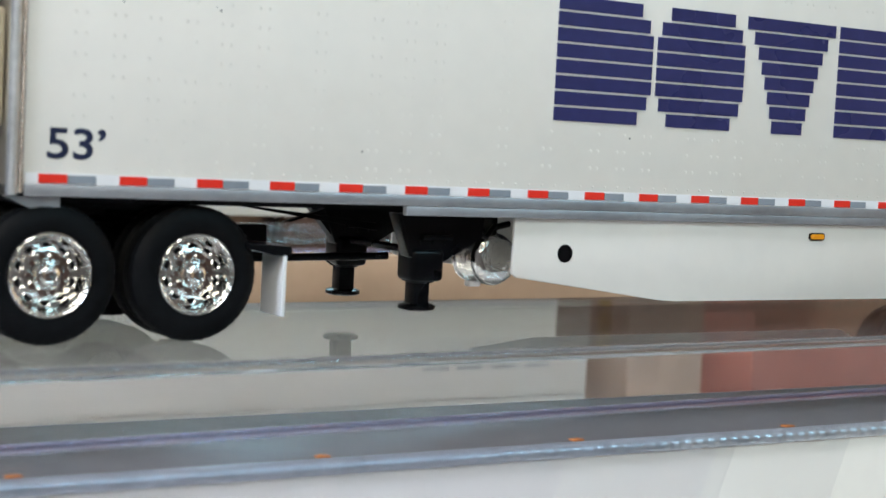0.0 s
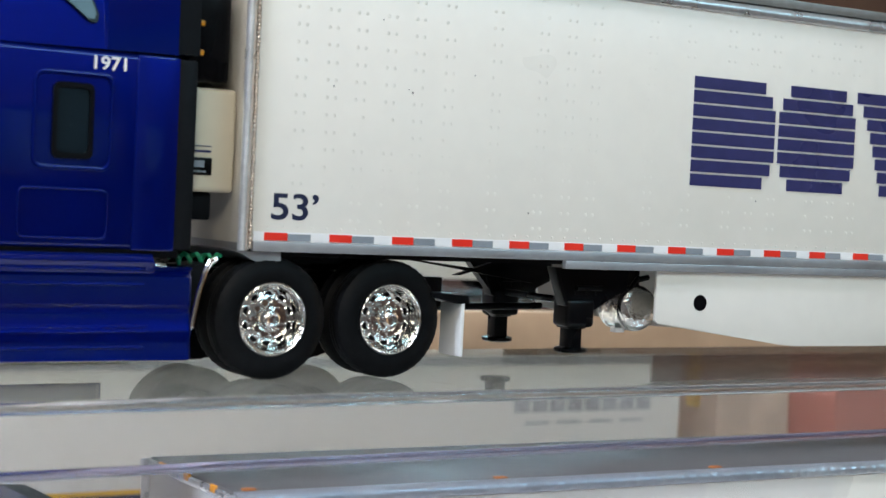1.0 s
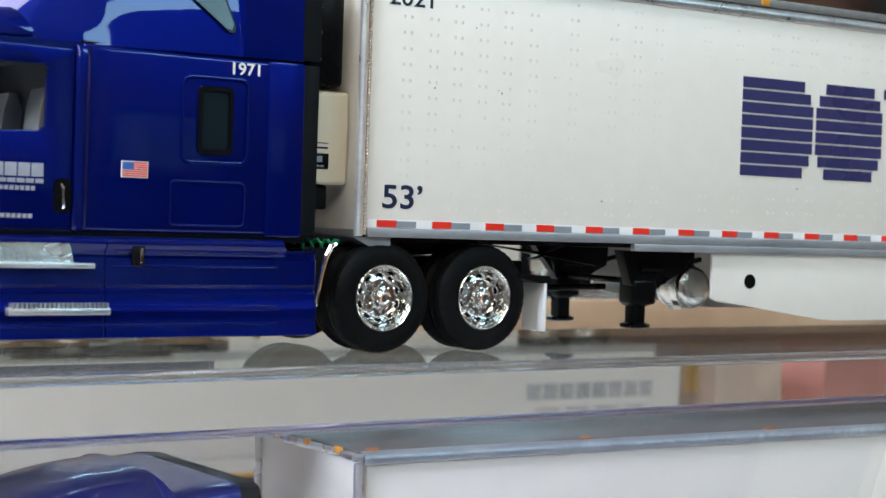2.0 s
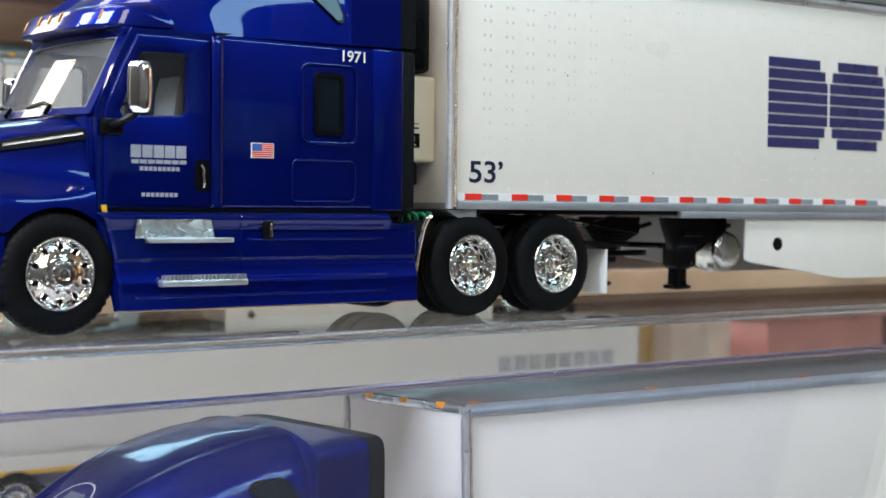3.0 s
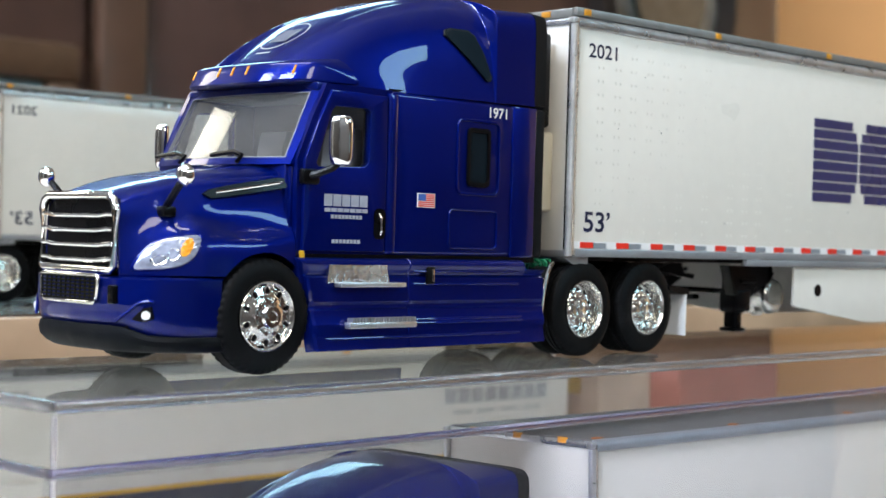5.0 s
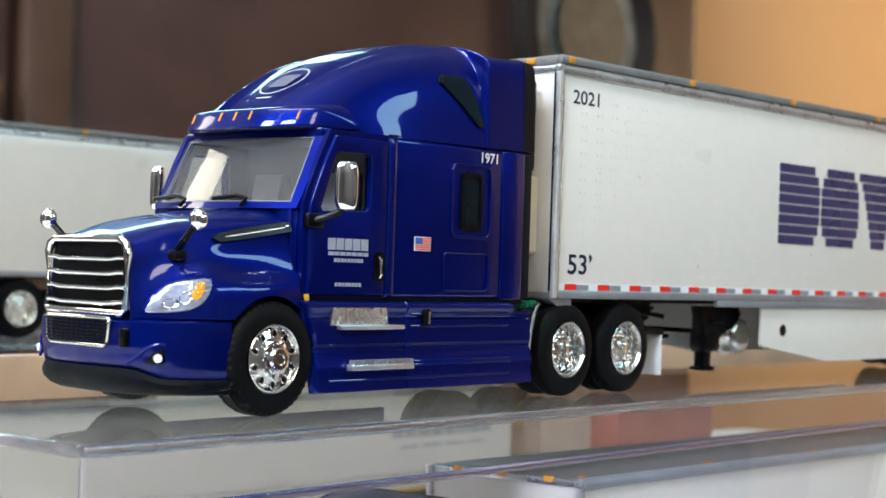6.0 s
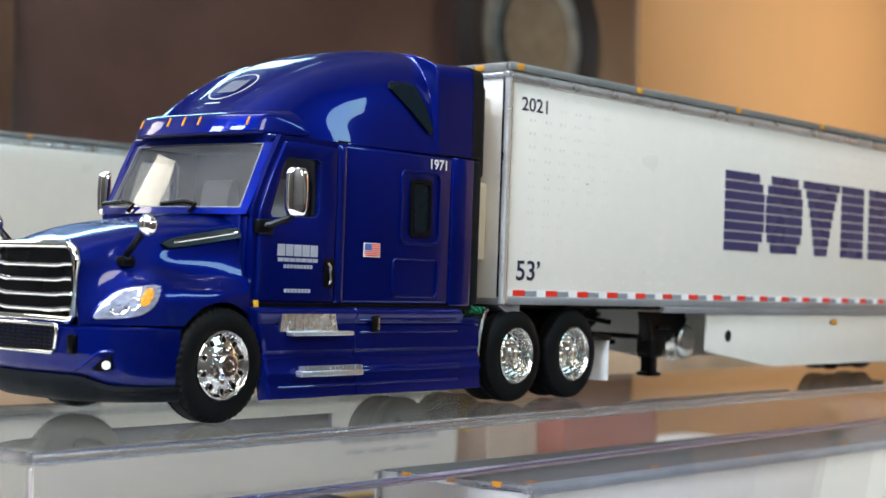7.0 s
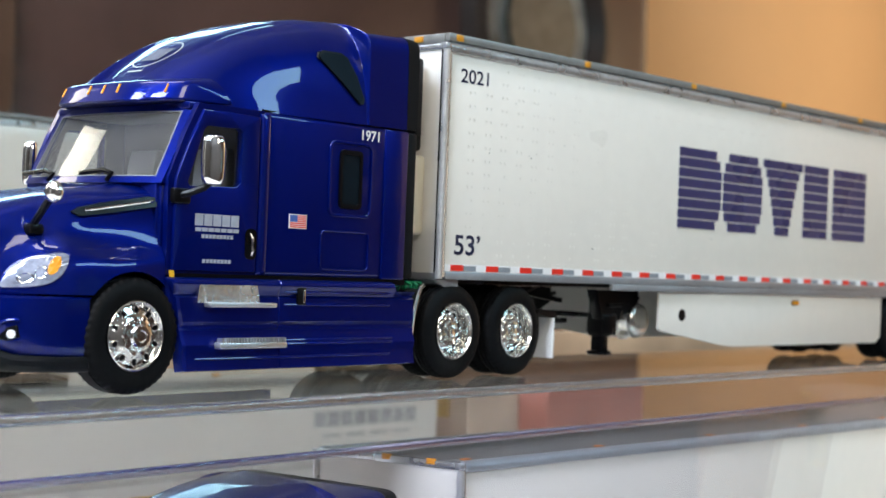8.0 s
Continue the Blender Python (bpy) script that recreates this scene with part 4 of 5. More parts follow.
        for x in stations:
            inset = 0.05 if x in (-4.56, -0.86) else 0.02 if x in (-4.55, -0.875) else 0.012 if x in (-3.191, -3.179) else 0.0
            q = max(0.0, min(1.0, (-4.15 - x) / 0.3))
            r = max(0.0, min(1.0, (x + 1.27) / 0.03))
            rings.append([(x - 0.10 * q * max(0, z - 0.13) - 0.13 * q * max(0, (z - 0.75) / 0.37) ** 2, y + inset, z - r * max(0.0, z - 1.01)) for y, z in prof])
        return loft(rings)
    sk = both(root, "chassis_fairing", skirt, BLUE, "glossy dark blue side skirt")
    for i, s in enumerate(sk):
        m = (lambda bm: bm) if i == 0 else (lambda bm: ([setattr(v.co, "y", W - v.co.y) for v in bm.verts], bm)[1])
        part("step", m(prism([(-4.40, 0.86), (-3.50, 0.86), (-3.55, 1.05), (-4.38, 1.05)], -0.085, -0.05)), TREAD, s, "bright checker-plate step")
        part("step_edge", m(box(-4.28, -3.32, -0.17, -0.05, 0.815, 0.865, 0.012)), STEP, s)
        part("step", m(box(-4.15, -3.16, -0.19, -0.06, 0.375, 0.445, 0.018)), STEP, s, "slim chrome lower step")
        teeth = bmesh.new()
        for k in range(22):
            box(-4.12 + k * 0.0435, -4.098 + k * 0.0435, -0.188, -0.10, 0.44, 0.49, bm=teeth)
        tagged(part("step_grip", m(teeth), STEP, s), "row of small chrome teeth", kind="stuff")
        for z, ya, xa, xb in ((0.985, -0.058, -3.10, -1.34), (0.845, -0.060, -3.10, -1.34), (0.455, -0.082, -3.12, -1.30), (0.415, -0.096, -3.12, -1.30), (0.27, -0.090, -4.40, -1.34)):
            part("skirt_rib", m(ring_tube([(xa, ya + 0.012, z), (xa + 0.05, ya, z), ((xa + xb) / 2, ya, z), (xb - 0.05, ya, z), (xb, ya + 0.012, z)], 0.014, 8)), BLUE, s)
        part("latch", m(box(-2.92, -2.79, -0.085, -0.05, 0.84, 1.04, 0.01)), BLACK, s, "black fuel cap latch")
        part("latch_bar", m(box(-2.845, -2.815, -0.097, -0.08, 0.87, 1.01, 0.005)), CHROME, s)
    both(root, "cab_sill", lambda: box(-4.62, -1.0, 0.01, 0.05, 1.09, 1.16), BLACK)
    both(root, "yellow_tab", lambda: prism([(-4.70, 1.06), (-4.655, 1.06), (-4.68, 1.19), (-4.725, 1.19)], -0.02, 0.01), YELLOW, "small yellow tab")
    # sleeper side relief
    def recess(x0, x1, z0, z1, r, w):
        o = round_poly(x0, x1, z0, z1, r)
        bm = frame_panel(o, round_poly(x0 + w, x1 - w, z0 + w, z1 - w, r * 0.7), -0.022, 0.02)
        bmesh.ops.bevel(bm, geom=[e for e in bm.edges if all(v.co.y < 0 for v in e.verts)], offset=0.011, segments=2, profile=0.5, affect="EDGES")
        return bm
    both(root, "window_surround", lambda: recess(-2.42, -1.68, 1.86, 2.74, 0.10, 0.035), BLUE)
    both(root, "sleeper_window_frame", lambda: frame_panel(round_poly(-2.245, -1.87, 1.96, 2.64, 0.06), round_poly(-2.205, -1.91, 2.01, 2.59, 0.045), -0.030, 0.02), BLACK)
    both(root, "sleeper_window", lambda: prism(round_poly(-2.205, -1.91, 2.01, 2.59, 0.045), -0.006, 0.01), DARKGLASS, "smoked sleeper window")
    both(root, "side_extender", lambda: box(-1.47, -1.055, -0.022, 0.04, 1.15, 2.945, 0.02), BLUE)
    both(root, "locker_outline", lambda: recess(-2.53, -1.70, 1.24, 1.70, 0.07, 0.02), BLUE)
    both(root, "seam", lambda: box(-3.46, -1.1, 0.03, 0.05, 2.95, 2.975), BLACK)
    # mirrors, wipers, intake
    def big_mirror():
        rings = []
        for k in range(13):
            u = -1 + 2 * k / 12
            z, s = 2.335 + 0.255 * math.sin(u * math.pi / 2), 0.55 + 0.45 * (1 - abs(u) ** 3)
            rings.append([(-4.47 + 0.125 * s * math.copysign(abs(math.cos(a)) ** 0.6, math.cos(a)), -0.32 + (0.05 if math.sin(a) > 0 else 0.11) * s * math.copysign(abs(math.sin(a)) ** 0.75, math.sin(a)), z) for a in [2 * math.pi * j / 28 for j in range(28)]])
        bm = loft(rings)
        bmesh.ops.rotate(bm, cent=(-4.47, -0.32, 2.3), matrix=Matrix.Rotation(radians(-48), 3, "Z"), verts=bm.verts)
        return bm
    both(root, "door_mirror", big_mirror, CHROME, "chromed door mirror housing")
    both(root, "mirror_arm", lambda: ring_tube([(-4.64, 0.0, 1.96), (-4.60, -0.12, 1.99), (-4.53, -0.26, 2.05), (-4.48, -0.31, 2.12)], 0.038), BLACK, "black mirror arm")
    both(root, "mirror_foot", lambda: box(-4.74, -4.50, -0.05, 0.06, 1.88, 2.04, 0.03), BLACK)
    def dome():
        bm = bmesh.new()
        bmesh.ops.create_uvsphere(bm, u_segments=20, v_segments=12, radius=0.105, matrix=Matrix.Translation((-6.20, -0.02, 1.90)) @ Matrix.Diagonal((0.8, 1.0, 1.05, 1)))
        return bm
    both(root, "bonnet_mirror", dome, CHROME, "round chromed bonnet mirror")
    both(root, "bonnet_mirror_arm", lambda: ring_tube([(-6.12, 0.42, 1.56), (-6.14, 0.36, 1.60), (-6.17, 0.18, 1.74), (-6.19, 0.03, 1.86)], 0.036), BLACK)
    both(root, "bonnet_mirror_foot", lambda: box(-6.20, -6.04, 0.32, 0.48, 1.49, 1.60, 0.03), BLACK)
    for y0 in (0.75, 1.75):
        part("wiper", ring_tube([(-4.97, y0 + 0.02, 2.10), (-4.95, y0 - 0.04, 2.18), (-4.935, y0 + 0.12, 2.215), (-4.94, y0 + 0.50, 2.185)], 0.026, 8), BLACK, root, "black windscreen wiper")
    # frame, axles, wheels
    for y0 in (0.72, 1.58):
        part("chassis_rail", box(-6.3, 2.35, y0, y0 + 0.12, 0.62, 0.92), BLACK, root)
    for x in (STEER_X, 0.0, 1.32):
        part("axle", cyl((x, 0.3, 0.52), (x, W - 0.3, 0.52), 0.09), BLACK, root)
    part("gear_case", box(-0.35, 1.7, 0.95, 1.5, 0.42, 0.95, 0.06), BLACK, root)
    part("fifth_wheel", box(0.15, 1.15, 0.62, 1.82, 0.98, 1.12, 0.04), BLACK, root, "black fifth-wheel plate")
    part("deck_plate", box(-0.95, -0.3, 0.7, 1.74, 0.92, 0.98, 0.01), CHROME, root)
    part("under_tray", box(-4.5, -0.9, 0.12, W - 0.12, 0.30, 0.90), BLACK, root)
    part("inner_wing", box(-5.75, -4.55, 0.45, W - 0.45, 0.75, 1.5, 0.1), BLACK, root)
    hose = [(-1.0 + 0.02 * k, 0.20 + 0.05 * math.cos(k * 1.1), 1.08 + 0.05 * math.sin(k * 1.1)) for k in range(26)]
    part("air_hose", ring_tube(hose, 0.022, 6), GREEN, root, "coiled green air hose")
    both(root, "wing_strip", lambda: ring_tube([(-0.60, 0.05, 1.09), (-0.66, 0.04, 1.06), (-0.71, 0.04, 0.96), (-0.765, 0.04, 0.78), (-0.80, 0.04, 0.60), (-0.82, 0.04, 0.45), (-0.86, 0.05, 0.41), (-0.98, 0.08, 0.40)], 0.030, 10), CHROME, "chrome quarter wing edge")
    both(root, "wing_bracket", lambda: prism([(-0.86, 0.42), (-0.81, 0.42), (-0.79, 0.64), (-0.69, 1.05), (-0.92, 1.02)], 0.06, 0.5), MATT)
    both(root, "mud_flap", lambda: box(2.16, 2.20, 0.0, 0.42, 0.13, 0.70, 0.008), SHADE_WHITE, "white plastic mud flap")
    both(root, "flap_hanger", lambda: prism([(1.78, 0.80), (2.24, 0.77), (2.25, 0.685), (2.10, 0.685), (1.80, 0.75)], 0.0, 0.50), BLACK)
    w = wheel(root, STEER_X, -0.06, False, True)
    more_wheel(w, root, STEER_X, W + 0.06, True)
    w = wheel(root, 0.0, 0.0, False, False)
    for x, far in ((1.32, False), (0.0, True), (1.32, True)):
        more_wheel(w, root, x, W if far else 0.0, far)
    # printing
    if decals:
        lettering("fleet_number", "1971", -1.88, -1.575, 2.775, 2.90, -0.006, INKWHITE, root, label="white number 1971")
        for far in (False, True):
            m = (lambda bm: bm) if not far else (lambda bm: ([setattr(v.co, "y", W - v.co.y) for v in bm.verts], bm)[1])
            flag = part("flag_decal", m(box(-3.03, -2.755, -0.010, 0.0, 1.695, 1.855)), INKWHITE, root, "small stars-and-stripes flag decal")
            st = bmesh.new()
            for k in range(7):
                box(-3.02 + (0.115 if k < 4 else 0.0), -2.765, -0.0135, -0.009, 1.833 - k * 0.0212, 1.845 - k * 0.0212, bm=st)
            part("red_stripes", m(st), RED, flag)
            part("blue_canton", m(box(-3.02, -2.905, -0.014, -0.009, 1.77, 1.845)), FLAGBLUE, flag)
            for k in range(5):
                part("brand_block", m(box(-4.42 + 0.126 * k, -4.42 + 0.126 * k + 0.112, -0.024, -0.017, 1.665, 1.79)), PALE, root, "silver-grey printed block")
            tagged(part("brand_line", m(bars(-4.41, -3.80, 1.605, 1.645, -0.018, 7, 0.15)), PALE, root), kind="stuff")
            tagged(part("small_print", m(bars(-4.32, -3.88, 1.535, 1.575, -0.018, 9, 0.35)), PALE, root), kind="stuff")
            tagged(part("small_print", m(bars(-4.30, -3.90, 1.275, 1.315, -0.018, 8, 0.35)), PALE, root), kind="stuff")
        # roof badge: a ring round a plain block, laid on the dome
        def on_roof(u, v):
            x = -3.96 + u
            z = lerp_table(x, FAIR_X, FAIR_Z)
            n = lerp_table(x, FAIR_X, FAIR_N)
            h, b = lerp_table(x, FAIR_X, FAIR_H), lerp_table(x, FAIR_X, FAIR_B)
            zz = b + (z - b) * (1 - (abs(v) / h) ** n) ** (1 / n) - panel_drop(x)
            return (x - 0.008, C + v, zz + 0.012)
        rg = bmesh.new()
        a_ = [[rg.verts.new(on_roof(r * math.cos(2 * math.pi * k / 40) * 0.92, r * math.sin(2 * math.pi * k / 40))) for k in range(40)] for r in (0.275, 0.295)]
        for k in range(40):
            j = (k + 1) % 40
            rg.faces.new((a_[0][k], a_[0][j], a_[1][j], a_[1][k]))
        badge = part("roof_badge", rg, BADGERING, root, "white ring emblem on the roof")
        bl = bmesh.new()
        g = [[bl.verts.new(on_roof(-0.13 + 0.26 * i / 6, -0.15 + 0.30 * j / 6)) for j in range(7)] for i in range(7)]
        for i in range(6):
            for j in range(6):
                bl.faces.new((g[i][j], g[i + 1][j], g[i + 1][j + 1], g[i][j + 1]))
        part("badge_block", bl, BADGEGREY, badge, "grey plain block")
        ln = bmesh.new()
        g = [[ln.verts.new(on_roof(-0.345 + 0.022 * i, -0.14 + 0.04 * j)) for j in range(7)] for i in range(2)]
        for j in range(6):
            ln.faces.new((g[0][j], g[1][j], g[1][j + 1], g[0][j + 1]))
        part("badge_line", ln, BADGERING, badge)
    return root


upper = tractor("blue_model_tractor", "glossy dark blue model lorry tractor with chrome wheels")
upper.matrix_basis = pose(0.29 * K, 0.02 * K, 0, 0, 0, 3.0)
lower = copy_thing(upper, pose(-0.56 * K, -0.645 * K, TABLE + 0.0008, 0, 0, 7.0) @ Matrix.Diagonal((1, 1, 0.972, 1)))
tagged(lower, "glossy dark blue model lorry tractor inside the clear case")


# ---------------------------------------------------------------- semitrailer
TW, TL, TH = 2.60, 16.15, 4.10
PITCH = 0.69


def trailer(name, label, printed, length=TL):
    root = tagged(new(name), label, "model trailer", "model lorries in the display")
    part("box_body", box(0.02, length, 0.03, TW - 0.03, 1.20, 4.06, 0.01), WHITE, root, "white enamelled trailer box")
    for y0, y1 in ((0.0, 0.05), (TW - 0.05, TW)):
        part("bottom_rail", box(0.04, length, y0 - 0.012, y1 + 0.012, 1.175, 1.275, 0.012), RAIL, root, "dull silver bottom rail")
        part("lower_rail", box(3.62, length, y0 - 0.016, y1 + 0.016, 1.085, 1.172, 0.01), RAIL, root)
    # top rails with a twisted bead
    for far in (False, True):
        rings = []
        for k, x in enumerate(np.linspace(0.0, length, 240 if printed else 720)):
            wob = 0.001 * math.sin(k * 2.1) if printed else 0.006 * math.sin(k * 1.05)
            ring = [(x, y, z) for y, z in ((0.03, 4.02), (-0.012 - wob, 4.035), (-0.022 - wob, 4.07), (-0.018 - wob, 4.115), (0.02, 4.155), (0.08, 4.165), (0.08, 4.02))]
            rings.append([(p[0], TW - p[1] if far else p[1], p[2]) for p in ring])
        part("top_rail", loft(rings), SILVER if printed else BEAD, root, "silver top rail", sharp=50)
    if printed:
        # grey roof band above the bead, along both sides and the front
        for y0, y1 in ((0.006, 0.080), (TW - 0.080, TW - 0.006)):
            part("roof_band", box(-0.03, length, y0, y1, 4.168, 4.272, 0.012, seg=2), ROOFBAND, root, "grey band round the roof")
        part("roof_band", box(-0.036, 0.04, 0.084, TW - 0.084, 4.146, 4.268, 0.012, seg=2), ROOFBAND, root, "grey band round the roof")
        part("roof_skin", box(0.045, length, 0.084, TW - 0.084, 4.165, 4.255), ROOFSHEET, root, "dull silver roof skin")
    part("roof_panel", box(0.0, length, 0.082, TW - 0.082, 4.055, 4.162, 0.01), ROOFSHEET, root, "dull silver roof sheet")
    for y0, y1 in ((-0.015, 0.06), (TW - 0.06, TW + 0.015)):
        rings = []
        for k, z in enumerate(np.linspace(1.18, 4.056, 90)):
            wob = 0.005 * math.sin(k * 1.7) + 0.003 * math.sin(k * 0.6)
            out = -1 if y0 < 1 else 1
            yc = y0 + 0.045 if y0 < 1 else y1 - 0.045
            rings.append([(-0.056 + (0.048 + 0.3 * wob) * math.cos(q), yc + out * 0.056 * math.sin(q), z) for q in np.linspace(-0.15, math.pi + 0.15, 11)])
        part("corner_post", loft(rings), POST, root, "bright silver corner post", sharp=50)
        rings = []
        for k, z in enumerate(np.linspace(1.20, 4.06, 360)):
            wob = 0.005 * math.sin(k * 1.25) + 0.002 * math.sin(k * 0.31)
            yb = 0.028 if y0 < 1 else TW - 0.028
            rings.append([(0.012 + (0.022 + 0.6 * wob) * math.cos(q), yb + out * (0.036 + wob) * math.sin(q), z) for q in np.linspace(0, math.pi, 7)])
        part("post_bead", loft(rings), BEADSTRIP, root, "brown-grey beaded strip")
        if printed:
            part("post_seal", box(-0.044, -0.031, y0 + 0.082 if y0 < 1 else y1 - 0.135, y0 + 0.135 if y0 < 1 else y1 - 0.082, 1.26, 4.055), BLACK, root, "black seal along the corner post")
    part("front_wall", box(-0.03, 0.03, 0.06, TW - 0.06, 1.19, 4.10, 0.01), WHITE, root)
    part("front_bottom_rail", box(-0.05, -0.032, 0.07, TW - 0.07, 1.175, 1.25, 0.006), RAIL, root)
    part("front_top_rail", box(-0.05, 0.0, 0.0, TW, 4.06, 4.14, 0.015), SILVER, root)
    for y0 in (-0.022, TW - 0.075):
        part("corner_cap", box(-0.11, -0.004, y0, y0 + 0.097, 4.058, 4.142, 0.02, seg=3), SILVER, root, "silver corner cap")
    # rows of paired rivets on both sides, on the printed trailer
    verts, faces = [], []
    rnd = random.Random(4)
    columns = [0.43, 0.76, 1.07, 1.40, 1.72, 2.07, 2.63, 3.20, 3.55, 3.87, 4.62, 5.15]
    while printed and columns[-1] < 15.4:
        columns.append(columns[-1] + (0.33 if len(columns) % 3 else 0.58))
    for x in columns if printed else ():
        for dx in (0.0, 0.088):
            z = 1.50 if x < 4.4 else 1.60
            while z < 3.95:
                if rnd.random() > 0.07 and not (printed and (5.1 < x < 11.4 and 1.98 < z < 3.4 or x < 0.8 and (z < 1.80 or z > 3.6))):
                    for far in (False, True):
                        yb, s = (TW - 0.03, 1) if far else (0.03, -1)
                        i = len(verts)
                        for rr, out in ((0.023, 0.0), (0.012, 0.0019)):
                            for a in range(6):
                                verts.append((x + dx + rr * math.cos(a * math.pi / 3), yb + s * out, z + rr * math.sin(a * math.pi / 3)))
                        for a in range(6):
                            b = (a + 1) % 6
                            faces.append((i + a, i + b, i + 6 + b, i + 6 + a))
                        faces.append(tuple(range(i + 6, i + 12)))
                z += 0.172
    x = 0.2
    while printed and x < 16.0:
        for yb, s in ((0.03, -1), (TW - 0.03, 1)):
            i = len(verts)
            for rr, out in ((0.013, 0.0), (0.008, 0.005)):
                for a in range(6):
                    verts.append((x + rr * math.cos(a * math.pi / 3), yb + s * out, 1.415 + rr * math.sin(a * math.pi / 3)))
            for a in range(6):
                b = (a + 1) % 6
                faces.append((i + a, i + b, i + 6 + b, i + 6 + a))
            faces.append(tuple(range(i + 6, i + 12)))
        x += 0.155
    if printed:
        me = bpy.data.meshes.new("rivets")
        me.from_pydata([(a * K, b * K, c * K) for a, b, c in verts], [], faces)
        me.materials.append(WHITE)
        me.shade_smooth()
        rivets = new("rivets", me)
        rivets.parent = root
        tagged(rivets, "rows of small white rivets", kind="stuff")
        # chips in the white lacquer
        chips = bmesh.new()
        for x, z, r in ((1.70, 2.82, 0.016), (1.66, 2.85, 0.008), (0.83, 2.82, 0.012), (3.14, 1.66, 0.012), (1.34, 3.52, 0.009), (6.21, 1.92, 0.012), (2.42, 3.05, 0.008)):
            cyl((x, 0.026, z), (x + 0.004, 0.0305, z), r * 0.8, seg=7, bm=chips)
        tagged(part("paint_chips", chips, ROOFBAND, root), "tiny dark chips in the white lacquer", kind="stuff")
    # conspicuity tape
    if printed:
        white_t = box(0.05, length - 0.05, 0.018, 0.029, 1.277, 1.368)
        part("tape", white_t, INKWHITE, root)
        k = 0
        while 0.16 + PITCH * k + 0.5 < length:
            part("red_tape", box(0.16 + PITCH * k, 0.16 + PITCH * k + 0.24, 0.012, 0.020, 1.285, 1.36), RED, root)
            part("grey_tape", box(0.16 + PITCH * k + 0.245, 0.16 + PITCH * k + 0.485, 0.012, 0.020, 1.285, 1.352), GREYINK, root)
            k += 1
    # roof marker lamps
    for x in (0.10, 2.78, 5.48, 8.18, 10.88, 13.58):
        for ya in (0.10, TW - 0.19) if printed else (0.10,):
            if printed:
                yo = -0.004 if ya < 1 else TW - 0.014
                part("roof_marker", box(x, x + 0.13, yo, yo + 0.018, 4.18, 4.262, 0.008), AMBERDULL, root, "amber roof marker")
            else:
                part("roof_marker", box(x, x + 0.13, ya, ya + 0.09, 4.15, 4.182, 0.01), DULLAMBER, root, "amber roof marker")
    up = 0.085 if printed else 0.0
    for ym in (0.45, 1.22, 2.0):
        part("roof_marker", box(-0.052, -0.02, ym, ym + 0.15, 4.09 + up, 4.165 + up, 0.008), AMBERDULL if printed else AMBER, root, "amber roof marker")
    # underside
    part("underframe", box(0.1, length - 0.1, 0.25, TW - 0.25, 1.12, 1.19), BLACK, root)
    part("nose_plate", prism([(-0.10, 1.17), (0.36, 1.17), (0.36, 1.085), (0.10, 1.075)], 0.06, TW - 0.06), RAIL, root, "dull grey nose plate")
    part("coupler_plate", box(0.3, 1.7, 0.55, TW - 0.55, 1.05, 1.11), BLACK, root)
    # side skirts
    sk = [(4.88, 1.08), (4.88, 0.53), (4.94, 0.49), (6.72, 0.255), (6.95, 0.24), (11.9, 0.24), (12.1, 0.34), (12.1, 1.08)]
    for ya in (0.05, TW - 0.09):
        s = part("side_skirt", prism(sk, ya, ya + 0.04, r=0.008), WHITE, root, "white trailer side skirt")
        near = ya < 1
        yo = ya - 0.004 if near else ya + 0.044
        part("skirt_hole", cyl((5.50, yo, 0.735), (5.50, yo + 0.01, 0.735), 0.092, seg=28), BLACK, s, "round black opening")
        part("skirt_marker_base", prism(round_poly(8.80, 9.04, 0.905, 0.99, 0.04), yo - 0.010, yo), BLACK, s)
        part("skirt_marker", prism(round_poly(8.82, 9.02, 0.92, 0.975, 0.025), yo - 0.022, yo - 0.008) if near else prism(round_poly(8.82, 9.02, 0.92, 0.975, 0.025), yo, yo + 0.022), AMBER, s, "amber side marker")
    # landing legs
    for y0, low in ((0.42, 0.0), (TW - 0.58, 0.03)):
        leg = part("landing_leg", box(3.98, 4.22, y0, y0 + 0.26, 0.40, 1.06, 0.02), BLACK, root, "black landing leg")
        part("gusset", prism([(3.77 - 7 * low, 1.08), (4.74, 1.08), (4.72, 0.84), (4.56, 0.77), (4.34, 0.64), (4.26, 0.60), (3.94, 0.60), (3.91, 0.68)], y0 - 0.03, y0 + 0.10), BLACK, leg)
        part("gusset_flange", prism([(3.73, 1.085), (3.78, 1.085), (3.93, 0.66), (3.89, 0.66)], y0 - 0.055, y0 + 0.12, r=0.008), BLACK, leg)
        part("gear_box", box(3.92, 4.29, y0 - 0.06, y0 + 0.26, 0.42, 0.74, 0.05, seg=3), BLACK, leg)
        part("gear_shaft", cyl((4.02, y0 - 0.06, 0.86), (4.36, y0 - 0.06, 0.86), 0.03, seg=10), BLACK, leg)
        for bx in (4.02, 4.17, 4.30):
            part("bolt", cyl((bx, y0 - 0.05, 0.80), (bx, y0 - 0.03, 0.80), 0.018, seg=8), BLACK, leg)
        part("inner_leg", box(4.01, 4.19, y0 + 0.04, y0 + 0.22, 0.18 - low, 0.42, 0.01), BLACK, leg)
        foot = part("foot", revolve([(0.0, 0.0), (0.0, 0.15), (0.015, 0.185), (0.05, 0.185), (0.065, 0.15), (0.065, 0.0)], 28), BLACK, leg)
        foot.matrix_basis = pose(4.10 * K, (y0 + 0.13) * K, (0.125 - low) * K, 90)
